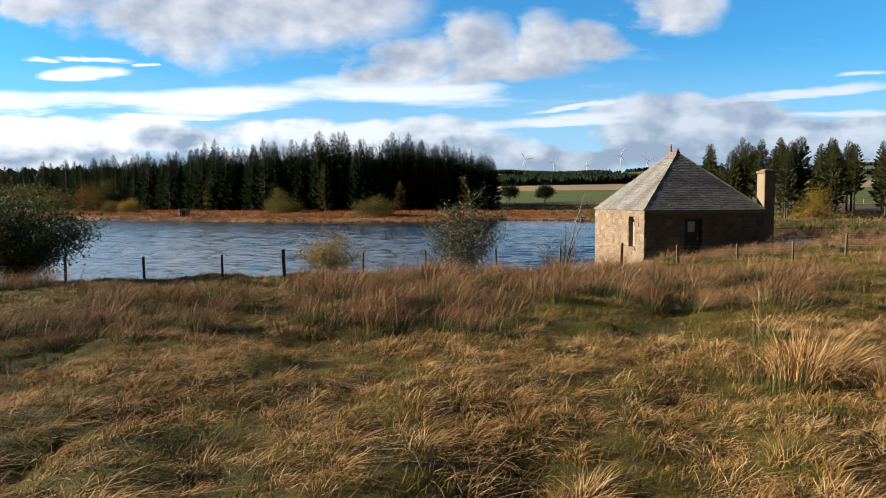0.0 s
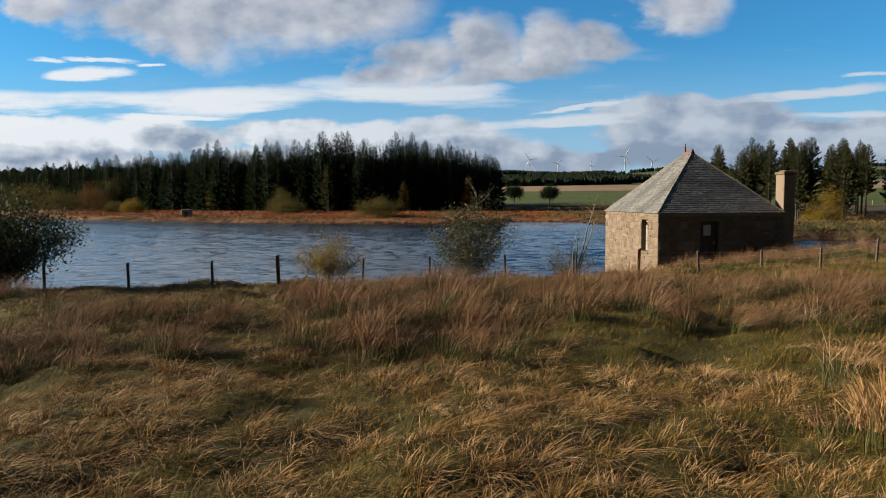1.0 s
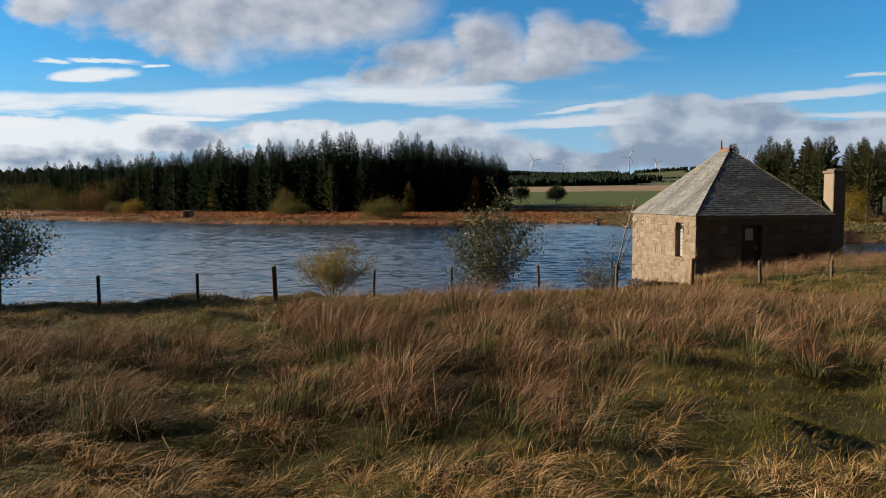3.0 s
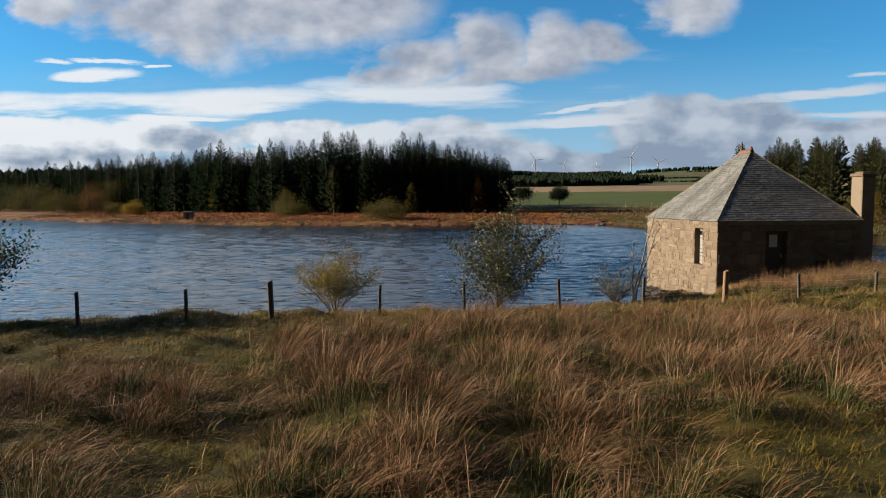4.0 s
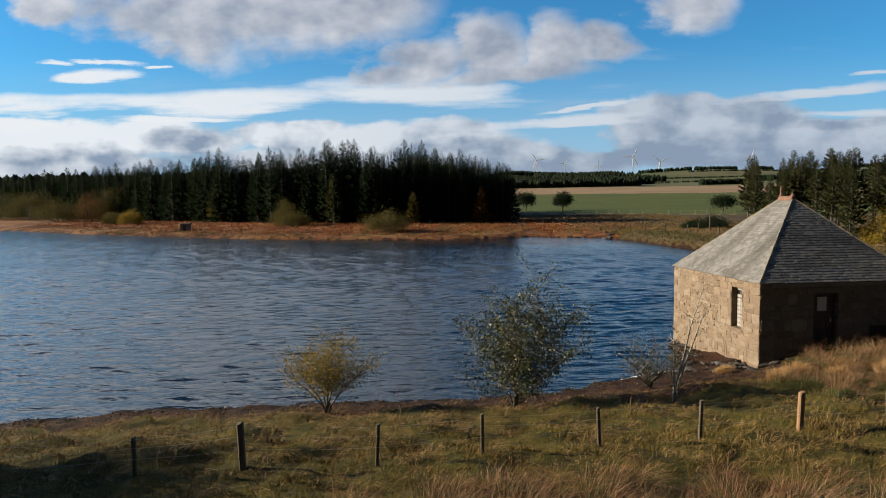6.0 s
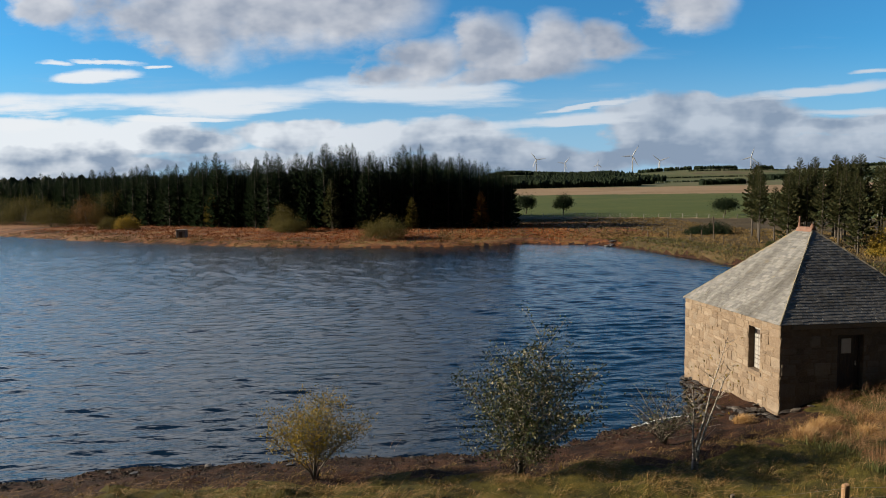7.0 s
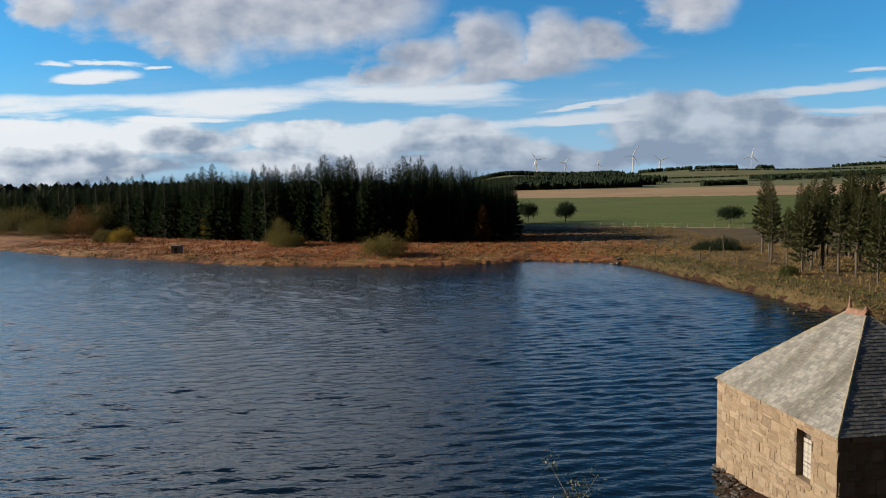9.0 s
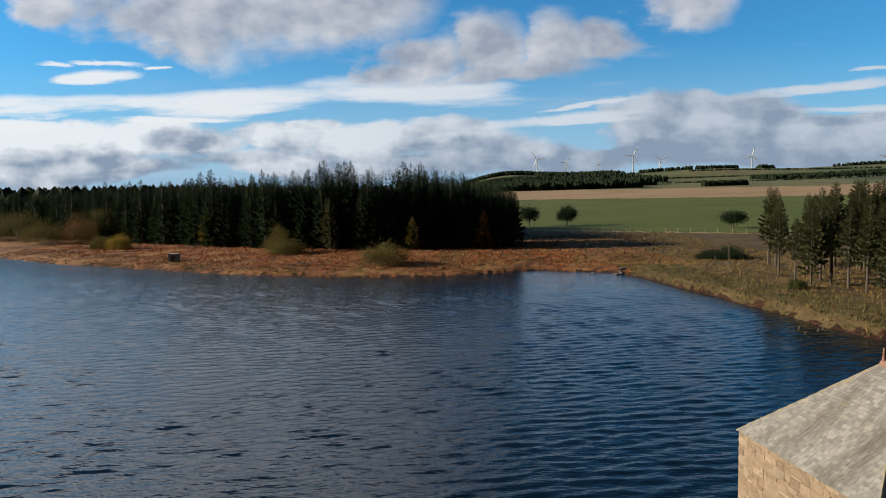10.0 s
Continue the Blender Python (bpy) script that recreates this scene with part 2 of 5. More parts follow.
M_ROUGH = earth("rough_grazing", [(0.35, (0.0182, 0.0142, 0.0051)), (0.5, (0.0489, 0.0343, 0.0145)), (0.65, (0.0712, 0.0518, 0.0238))], 0.12, 0.8, 9, 0.25)
M_MOOR = earth("pale_moor", [(0.35, (0.122, 0.081, 0.040)), (0.5, (0.179, 0.122, 0.068)), (0.65, (0.203, 0.140, 0.086))], 0.02, 0.2, 8, 0.3)
M_HILL = earth("hill_fields", [(0.40, (0.017, 0.020, 0.010)), (0.46, (0.043, 0.054, 0.017)), (0.53, (0.067, 0.074, 0.027)), (0.58, (0.091, 0.074, 0.037)), (0.63, (0.034, 0.034, 0.017))], 0.0035, 0.1, 5, 0.5)

GRASS_STOPS = [(0.0, (0.0801, 0.0608, 0.0164)), (0.22, (0.1626, 0.0819, 0.0222)), (0.42, (0.2272, 0.1356, 0.0504)), (0.60, (0.2823, 0.1753, 0.0809)), (0.80, (0.3468, 0.2256, 0.1148)), (1.0, (0.4139, 0.2912, 0.1641))]
M_STRAW = leafy("dry_grass", GRASS_STOPS, coherent=2.4)
M_GREEN = leafy("green_grass", [(0.0, (0.0326, 0.0319, 0.0038)), (0.35, (0.0671, 0.0543, 0.0076)), (0.7, (0.1138, 0.0765, 0.0140)), (1.0, (0.1880, 0.1043, 0.0287))], coherent=0.9)
M_RUSH = leafy("rush_stems", [(0.0, (0.0404, 0.0209, 0.0101)), (0.25, (0.0950, 0.0472, 0.0214)), (0.5, (0.1448, 0.0802, 0.0395)), (0.75, (0.2078, 0.1296, 0.0744)), (0.93, (0.3087, 0.2140, 0.1408)), (1.0, (0.0653, 0.0614, 0.0225))], coherent=1.1)
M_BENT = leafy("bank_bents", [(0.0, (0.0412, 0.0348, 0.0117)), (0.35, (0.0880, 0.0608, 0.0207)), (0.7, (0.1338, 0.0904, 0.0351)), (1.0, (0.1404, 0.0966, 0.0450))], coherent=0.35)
M_RUSHGREEN = leafy("rush_green", [(0.0, (0.0198, 0.0275, 0.0080)), (0.5, (0.0414, 0.0506, 0.0150)), (1.0, (0.0846, 0.0825, 0.0310))])
M_NEEDLE = leafy("spruce_needles", [(0.0, (0.0082, 0.0152, 0.0082)), (0.5, (0.0110, 0.0197, 0.0092)), (1.0, (0.0165, 0.0251, 0.0110))], 0.9, through=0.30)
M_PINE = leafy("pine_needles", [(0.0, (0.018, 0.023, 0.009)), (0.6, (0.030, 0.034, 0.013)), (1.0, (0.044, 0.040, 0.016))], 0.9, through=0.35)
M_YELLOW = leafy("yellow_leaves", [(0.0, (0.0756, 0.0666, 0.0104)), (0.4, (0.1701, 0.1186, 0.0144)), (0.8, (0.2268, 0.1460, 0.0216)), (1.0, (0.1040, 0.0970, 0.0216))], through=0.35)
# The last two stops paint sun glints on a few of the grey-green leaves
M_SAGE = leafy("greygreen_leaves", [(0.0, (0.0136, 0.0198, 0.0059)), (0.5, (0.0272, 0.0360, 0.0110)), (0.75, (0.0527, 0.0540, 0.0221)), (0.9, (0.1105, 0.0945, 0.0467)), (1.0, (0.2380, 0.2070, 0.1275))], 0.5, through=0.2)
M_DARKLEAF = leafy("dark_green_leaves", [(0.0, (0.011, 0.019, 0.006)), (0.5, (0.027, 0.038, 0.011)), (0.85, (0.050, 0.058, 0.015)), (1.0, (0.130, 0.100, 0.030))], 0.7, through=0.2)
M_OCHRE = leafy("ochre_leaves", [(0.0, (0.0450, 0.0407, 0.0084)), (0.5, (0.0700, 0.0601, 0.0136)), (1.0, (0.0975, 0.0812, 0.0199))], through=0.25)
M_RUSSET = leafy("russet_leaves", [(0.0, (0.047, 0.024, 0.007)), (0.5, (0.101, 0.050, 0.013)), (1.0, (0.141, 0.084, 0.027))], through=0.25)
M_FERN = leafy("bracken_fronds", [(0.0, (0.0713, 0.0516, 0.0165)), (0.22, (0.0907, 0.0310, 0.0097)), (0.45, (0.1620, 0.0473, 0.0135)), (0.62, (0.2074, 0.0679, 0.0188)), (0.8, (0.2074, 0.0929, 0.0307)), (1.0, (0.1296, 0.0860, 0.0300))], coherent=0.12)

_b = Mat("bark", 0.9)
M_BARK = _b.colour(_b.ramp(_b.noise(6, 5, stretch=(4, 4, 0.6)), [(0.3, (0.018, 0.014, 0.010)), (0.7, (0.058, 0.047, 0.036))])).bump(_b.noise(30, 4, stretch=(3, 3, 0.5)), 0.6).m
_b = Mat("pale_twigs", 0.8)
M_TWIG = _b.colour(_b.ramp(_b.noise(12, 4), [(0.3, (0.040, 0.030, 0.020)), (0.7, (0.090, 0.075, 0.055))])).m

_b = Mat("birch_bark", 0.8)
M_BIRCH = _b.colour(_b.ramp(_b.noise(9, 5, stretch=(1, 1, 3)), [(0.35, (0.050, 0.040, 0.032)), (0.5, (0.20, 0.175, 0.145)), (0.7, (0.30, 0.27, 0.235))])).bump(_b.noise(25, 4), 0.4).m

_b = Mat("weathered_post", 0.85)
M_POST = _b.colour(_b.ramp(_b.noise(9, 5, stretch=(6, 6, 0.5)), [(0.3, (0.026, 0.019, 0.014)), (0.7, (0.084, 0.063, 0.042))])).bump(_b.noise(25, 4, stretch=(5, 5, 0.3)), 0.6).m
_b = Mat("new_post", 0.8)
M_NEWPOST = _b.colour(_b.ramp(_b.noise(9, 5, stretch=(6, 6, 0.5)), [(0.3, (0.126, 0.067, 0.029)), (0.7, (0.189, 0.113, 0.055))])).bump(_b.noise(25, 4, stretch=(5, 5, 0.3)), 0.5).m
_b = Mat("galvanised_wire", 0.5, 1.0)
M_WIRE = _b.colour(_b.ramp(_b.noise(20), [(0.3, (0.25, 0.24, 0.23)), (0.7, (0.42, 0.41, 0.40))])).m

# Sandstone: tone from stone to stone, grain, dark damp stains and lichen
_b = Mat("sandstone", 0.92)
_c = _b.ramp(_b.piece(), [(0.0, (0.080, 0.055, 0.034)), (0.2, (0.098, 0.068, 0.042)), (0.45, (0.118, 0.084, 0.053)), (0.7, (0.136, 0.099, 0.065)), (0.88, (0.120, 0.093, 0.065)), (1.0, (0.165, 0.126, 0.088))])
_c = _b.mix(_b.step(_b.noise(1.6, 5, world=True), 0.48, 0.72, 0.6), _c, (0.059, 0.039, 0.024))
_c = _b.mix(_b.step(_b.noise(19, 6, 0.75, world=True), 0.48, 0.70, 0.55), _c, (0.210, 0.170, 0.126))
_c = _b.mix(_b.step(_b.noise(31, 6, 0.75, world=True), 0.56, 0.70, 0.6), _c, (0.035, 0.024, 0.016))
M_STONE = _b.colour(_c).bump(_b.noise(22, 6, 0.7, world=True), 0.7, 0.03).m
_b = Mat("lime_mortar", 0.95)
M_MORTAR = _b.colour(_b.ramp(_b.noise(3.5, 6, 0.7), [(0.3, (0.056, 0.036, 0.024)), (0.5, (0.114, 0.079, 0.048)), (0.7, (0.156, 0.115, 0.076))])).bump(_b.noise(30, 5), 0.6, 0.02).m
# Slate
def moss_run(b, c):
    """Dark moss in runs down the roof below the finials, broken and uneven."""
    p = b.n.new("ShaderNodeSeparateXYZ")
    b.l.new(b.n.new("ShaderNodeNewGeometry").outputs["Position"], p.inputs[0])
    for y, wide, much in ((40.6, 0.75, 0.80), (42.9, 0.45, 0.45)):
        off = b.n.new("ShaderNodeMath")
        off.operation = "SUBTRACT"
        b.l.new(p.outputs[1], off.inputs[0])
        off.inputs[1].default_value = y
        size = b.n.new("ShaderNodeMath")
        size.operation = "ABSOLUTE"
        b.l.new(off.outputs[0], size.inputs[0])
        band = b.step(size.outputs[0], wide, 0.1 * wide)
        patch = b.step(b.noise(1.3, 6, 0.7, stretch=(0.5, 2.4, 0.5), world=True), 0.34, 0.52, much)
        c = b.mix(b.mix(1.0, band, patch, "MULTIPLY"), c, (0.040, 0.036, 0.028))
    return c


_b = Mat("weathered_slate", 0.66)
_c = _b.ramp(_b.piece(), [(0.0, (0.074, 0.073, 0.069)), (0.5, (0.110, 0.107, 0.100)), (1.0, (0.150, 0.145, 0.133))])
_c = _b.mix(_b.step(_b.noise(0.8, 6, 0.65, stretch=(1.0, 2.2, 0.40), turn=20, world=True), 0.47, 0.66, 0.80), _c, (0.056, 0.051, 0.040))
_c = _b.mix(_b.step(_b.noise(9, 6, 0.72, world=True), 0.50, 0.72, 0.40), _c, (0.21, 0.20, 0.175))
_c = _b.mix(_b.step(_b.noise(2.4, 6, 0.7, world=True), 0.60, 0.72, 0.6), _c, (0.15, 0.11, 0.04))
_c = moss_run(_b, _c)
M_SLATE = _b.colour(_c).bump(_b.noise(14, 5, world=True), 0.5, 0.012).m
_b = Mat("slate_rows", 0.66)
_c = _b.ramp(_b.island(), [(0.0, (0.074, 0.073, 0.069)), (0.5, (0.110, 0.107, 0.100)), (1.0, (0.150, 0.145, 0.133))])
_c = _b.mix(_b.step(_b.noise(0.8, 6, 0.65, stretch=(1.0, 2.2, 0.40), turn=20, world=True), 0.47, 0.66, 0.80), _c, (0.056, 0.051, 0.040))
_c = _b.mix(_b.step(_b.noise(9, 6, 0.72, world=True), 0.50, 0.72, 0.40), _c, (0.21, 0.20, 0.175))
_c = _b.mix(_b.step(_b.noise(2.4, 6, 0.7, world=True), 0.60, 0.72, 0.6), _c, (0.15, 0.11, 0.04))
_c = moss_run(_b, _c)
M_SLATEROW = _b.colour(_c).bump(_b.noise(14, 5, world=True), 0.5, 0.012).m
_b = Mat("lichened_lead", 0.8)
M_HIP = _b.colour(_b.ramp(_b.noise(7, 6, 0.7), [(0.35, (0.081, 0.074, 0.061)), (0.52, (0.135, 0.121, 0.088)), (0.62, (0.149, 0.101, 0.031)), (0.75, (0.112, 0.105, 0.091))])).bump(_b.noise(18, 5), 0.5, 0.02).m
_b = Mat("terracotta", 0.8)
M_TERRA = _b.colour(_b.ramp(_b.noise(6, 6, 0.7), [(0.3, (0.069, 0.030, 0.018)), (0.55, (0.106, 0.051, 0.030)), (0.75, (0.120, 0.083, 0.060))])).bump(_b.noise(20, 5), 0.3, 0.01).m
_b = Mat("dark_door_paint", 0.6)
M_DOOR = _b.colour(_b.ramp(_b.noise(5, 6, stretch=(8, 8, 0.6)), [(0.3, (0.012, 0.009, 0.008)), (0.7, (0.045, 0.03, 0.024))])).bump(_b.noise(12, 4, stretch=(8, 8, 0.5)), 0.4).m
_b = Mat("bleached_boards", 0.8)
M_BOARD = _b.colour(_b.ramp(_b.noise(5, 6, stretch=(5, 5, 0.7)), [(0.3, (0.096, 0.086, 0.074)), (0.5, (0.176, 0.166, 0.151)), (0.7, (0.231, 0.225, 0.212))])).bump(_b.noise(16, 5, stretch=(6, 6, 0.5)), 0.5).m
_b = Mat("pale_panel", 0.6)
M_PANEL = _b.colour(_b.ramp(_b.noise(7, 5), [(0.3, (0.323, 0.299, 0.255)), (0.7, (0.392, 0.377, 0.343))])).m
_b = Mat("wet_rock", 0.6)
_c = _b.ramp(_b.piece(), [(0.0, (0.011, 0.008, 0.007)), (0.6, (0.030, 0.024, 0.019)), (1.0, (0.066, 0.055, 0.044))])
M_ROCK = _b.colour(_b.mix(_b.step(_b.noise(8, 5, world=True), 0.5, 0.7, 0.5), _c, (0.009, 0.007, 0.006))).bump(_b.noise(12, 6, 0.7, world=True), 0.8, 0.04).m
_b = Mat("pebbles", 0.95)
_b.p.inputs["Specular IOR Level"].default_value = 0.1
M_PEBBLE = _b.colour(_b.ramp(_b.island(), [(0.0, (0.008, 0.005, 0.004)), (0.6, (0.027, 0.020, 0.013)), (1.0, (0.067, 0.054, 0.042))])).m
_b = Mat("foam", 0.7)
M_FOAM = _b.colour(_b.ramp(_b.noise(10, 5), [(0.35, (0.55, 0.55, 0.53)), (0.6, (0.80, 0.80, 0.79))])).m
_b = Mat("concrete", 0.9)
M_CONCRETE = _b.colour(_b.ramp(_b.noise(1.5, 6), [(0.3, (0.093, 0.088, 0.080)), (0.7, (0.166, 0.160, 0.147))])).m
_b = Mat("turbine_paint", 0.4)
M_TURBINE = _b.colour(_b.ramp(_b.noise(0.1, 3), [(0.3, (0.222, 0.225, 0.228)), (0.7, (0.240, 0.240, 0.240))])).m

# Water: dark and peaty, with wind ripples of three sizes
_b = Mat("peaty_water", 0.05)
_pos = _b.n.new("ShaderNodeSeparateXYZ")
_place = _b.n.new("ShaderNodeNewGeometry").outputs["Position"]
_b.l.new(_place, _pos.inputs[0])
_off = _b.n.new("ShaderNodeVectorMath")
_off.operation = "DISTANCE"
_b.l.new(_place, _off.inputs[0])
_off.inputs[1].default_value = (18, 134, 0)               # the sheltered far corner
_open = _b.step(_pos.outputs[1], 48, 110, 0.24)          # the open middle of the loch is roughest
_calm = _b.step(_off.outputs["Value"], 14, 34)
_b.put(_b.p.inputs["Roughness"], _b.ramp(_b.mix(1.0, _open, _calm, "MULTIPLY"), [(0.0, (0.06, 0.06, 0.06)), (0.24, (0.17, 0.17, 0.17))]))
_b.p.inputs["IOR"].default_value = 1.37
_w2 = _b.noise(1.5, 2, 0.5, stretch=(0.45, 1.2, 1), turn=-8, world=True)
_w3 = _b.noise(4.0, 2, 0.5, stretch=(0.5, 1.3, 1), turn=-16, world=True)
_b.colour(_b.mix(_b.noise(0.06, 3, world=True), (0.0012, 0.0035, 0.0055), (0.0025, 0.0045, 0.0060)))
M_WATER = _b.bump(_b.mix(0.3, _w2, _w3), 1.0, 0.095).m

# ---- building helpers ----


def np_mesh(name, v, f, mats, which=None, smooth=False):
    """A mesh from arrays of places and of faces that all have the same number of corners."""
    me = bpy.data.meshes.new(name)
    v, f = np.asarray(v, np.float32).reshape(-1, 3), np.asarray(f, np.int32)
    me.vertices.add(len(v))
    me.vertices.foreach_set("co", v.ravel())
    me.loops.add(f.size)
    me.loops.foreach_set("vertex_index", f.ravel())
    me.polygons.add(len(f))
    me.polygons.foreach_set("loop_start", np.arange(0, f.size, f.shape[1], dtype=np.int32))
    for m in mats if isinstance(mats, (list, tuple)) else [mats]:
        me.materials.append(m)
    if which is not None:
        me.polygons.foreach_set("material_index", np.asarray(which, np.int32))
    me.polygons.foreach_set("use_smooth", np.full(len(f), smooth))
    me.update(calc_edges=True)
    return me


def bm_mesh(name, bm, mat, smooth=False):
    me = bpy.data.meshes.new(name)
    bmesh.ops.recalc_face_normals(bm, faces=bm.faces)
    bm.to_mesh(me)
    bm.free()
    me.materials.append(mat)
    if smooth:
        me.polygons.foreach_set("use_smooth", np.full(len(me.polygons), True))
    return me


def part(name, data, parent, m=None, label="", kind=""):
    ob = new(name, data)
    ob.parent = parent
    if m is not None:
        ob.matrix_basis = m
    return tagged(ob, label=label, kind=kind)


def thing(name, m, label, category, group="", kind="", data=None):
    ob = new(name, data)
    ob.matrix_basis = m
    return tagged(ob, label, category, group, kind)


def box_into(bm, lo, hi, bevel=0.0):
    a, b = Vector(lo), Vector(hi)
    made = bmesh.ops.create_cube(bm, size=1.0, matrix=Matrix.Translation((a + b) / 2) @ Matrix.Diagonal((*(b - a), 1)))
    if bevel:
        edges = list({e for v in made["verts"] for e in v.link_edges})
        bmesh.ops.bevel(bm, geom=edges, offset=bevel, segments=1, affect="EDGES")
    return bm


def box_mesh(name, lo, hi, mat, bevel=0.0):
    return bm_mesh(name, box_into(bmesh.new(), lo, hi, bevel), mat)


def tube(points, radii, sides=5):
    """A tapering tube along points: places and three-cornered faces."""
    p, n = np.asarray(points, float), len(points)
    way = np.gradient(p, axis=0)
    way /= np.linalg.norm(way, axis=1)[:, None] + 1e-9
    ref = np.where(np.abs(way[:, 2:3]) > 0.9, [[1.0, 0, 0]], [[0, 0, 1.0]])
    a = np.cross(way, ref)
    a /= np.linalg.norm(a, axis=1)[:, None] + 1e-9
    b = np.cross(way, a)
    ang = np.arange(sides) * 2 * np.pi / sides
    v = p[:, None] + np.asarray(radii)[:, None, None] * (np.cos(ang)[None, :, None] * a[:, None] + np.sin(ang)[None, :, None] * b[:, None])
    f = []
    for i in range(n - 1):
        for j in range(sides):
            k = (j + 1) % sides
            q = (i * sides + j, i * sides + k, (i + 1) * sides + k, (i + 1) * sides + j)
            f += [(q[0], q[1], q[2]), (q[0], q[2], q[3])]
    f += [((n - 1) * sides, (n - 1) * sides + j, (n - 1) * sides + j + 1) for j in range(1, sides - 1)]
    return v.reshape(-1, 3), np.array(f)


def join(pieces):
    vs, fs, at = [], [], 0
    for v, f in pieces:
        vs.append(v), fs.append(np.asarray(f) + at)
        at += len(v)
    return np.concatenate(vs), np.concatenate(fs)


# ---- the land ----
# Shoreline of the loch, walked round the water
NEAR_SHORE = [(-70, 17), (-40, 25), (-22, 31), (-15, 34.0), (-10, 35.5), (-5, 36.1), (0, 36.45), (2.5, 36.95), (5, 38.2), (7.1, 39.4),
              (8.6, 40.0), (9.3, 41.6), (10.3, 45.4), (11.5, 46.6), (18, 47.0), (25, 48.5), (34, 53), (46, 59), (60, 61)]
FAR_SHORE = [(60, 64), (47, 70.5), (42, 76), (36.1, 77.6), (34.9, 83.5), (34.4, 89.3), (33.4, 97), (32.1, 106), (30.8, 112.8), (29.8, 122), (28.0, 129),
             (24.5, 133), (19, 134.7), (14.8, 137.0), (9.7, 134.3), (3.9, 131.7), (-4.5, 130.4), (-12.7, 130), (-22, 131.2), (-30, 134),
             (-39, 137.7), (-52, 145), (-66, 153.5), (-83, 163), (-106, 180.7), (-140, 196), (-190, 205), (-240, 190), (-200, 60)]
SHORE = np.array(NEAR_SHORE + FAR_SHORE, float)


def shore_distance(x, y):
    """Metres from the shoreline: positive on land, negative in the water."""
    x, y = np.ravel(x), np.ravel(y)
    best, inside = np.full(len(x), 1e9), np.zeros(len(x), bool)
    for (ax, ay), (bx, by) in zip(SHORE, np.roll(SHORE, -1, axis=0)):
        ex, ey = bx - ax, by - ay
        t = np.clip(((x - ax) * ex + (y - ay) * ey) / (ex * ex + ey * ey), 0, 1)
        best = np.minimum(best, np.hypot(x - ax - t * ex, y - ay - t * ey))
        if ay != by:
            inside ^= ((ay > y) != (by > y)) & (x < ex * (y - ay) / (by - ay) + ax)
    return np.where(inside, -best, best)


def wavy(x, y, size, seed):
    """Smooth noise of about that size, from -1 to 1."""
    r = np.random.default_rng(seed)
    out = np.zeros_like(x, dtype=float)
    for _ in range(7):
        a, k, ph = r.uniform(0, 2 * np.pi), 2 * np.pi / size * r.uniform(0.6, 1.7), r.uniform(0, 6.28)
        out += np.sin(k * (np.cos(a) * x + np.sin(a) * y) + ph)
    return out / 3.2


def smooth(v, lo, hi):
    t = np.clip((v - lo) / (hi - lo), 0, 1)
    return t * t * (3 - 2 * t)


def clump(x, y, size, seed):
    """Nearest tussock centre: distance, offset to it in tussock sizes, and a number of its own."""
    ci, cj = np.floor(x / size), np.floor(y / size)
    best, bx, by, own = np.full(len(x), 9.0), np.zeros(len(x)), np.zeros(len(x)), np.zeros(len(x))
    for di in (-1, 0, 1):
        for dj in (-1, 0, 1):
            i, j = ci + di, cj + dj
            h1, h2, h3 = [np.mod(np.sin(i * p + j * q + seed) * 43758.5, 1.0) for p, q in ((127.1, 311.7), (269.5, 183.3), (97.3, 157.9))]
            dx, dy = x / size - (i + 0.15 + 0.7 * h1), y / size - (j + 0.15 + 0.7 * h2)
            d = np.hypot(dx, dy) + 0.12 * h3
            nearer = d < best
            best, bx, by, own = np.where(nearer, d, best), np.where(nearer, dx, bx), np.where(nearer, dy, by), np.where(nearer, h3, own)
    return best, bx, by, own


def land(x, y):
    x, y = np.asarray(x, float), np.asarray(y, float)
    shape = x.shape
    x, y = x.ravel(), y.ravel()
    d = shore_distance(x, y)
    d = d + 0.18 * wavy(x, y, 2.2, 1) + 0.10 * wavy(x, y, 0.8, 2)
    near = np.interp(d, [-30, -4, 0, 1.5, 4, 10, 16, 25, 60, 400], [-3, -1.0, 0, 0.30, 0.85, 1.82, 2.12, 2.22, 2.6, 8])
    far = np.interp(d, [-30, -4, 0, 1.0, 4, 10, 35, 60, 125, 430, 730, 1300, 2300, 3000, 5000],
                    [-3, -1.0, 0, 0.45, 0.65, 0.9, 1.5, 1.9, 2.6, 10.2, 19.7, 40, 92, 98, 80])
    far = np.where(far > 10, 10 + (far - 10) * (0.10 + 0.90 * smooth(x / np.maximum(y, 1.0), -0.05, 0.10)), far)
    w = smooth(y, 45, 62)
    bank = smooth(x, 26, 32) * (1 - smooth(y, 126, 140)) * np.interp(d, [0, 1.2, 5, 14, 40], [0, 0.6, 0.75, 0.5, 0])
    z = near * (1 - w) + (far + bank) * w
    z = z + np.where(d > 0.5, 0.05 * wavy(x, y, 1.6, 3) + 0.045 * wavy(x, y, 0.9, 9) * (y < 40) + 0.09 * wavy(x, y, 5, 4) * smooth(d, 0.5, 4), 0)
    close = (y < 40) & (d > 2) & (np.abs(x) < 40)
    if close.any():      # hummocks under the tussocks
        cd_, _, _, own = clump(x[close], y[close], 1.3, 3)
        z[close] += (0.04 + 0.12 * own) * np.exp(-(cd_ / 0.45) ** 2) * smooth(d[close], 2, 5)
    z = z + smooth(d, 900, 1800) * 9 * wavy(x, y, 900, 5) * w
    return z.reshape(shape), d.reshape(shape)


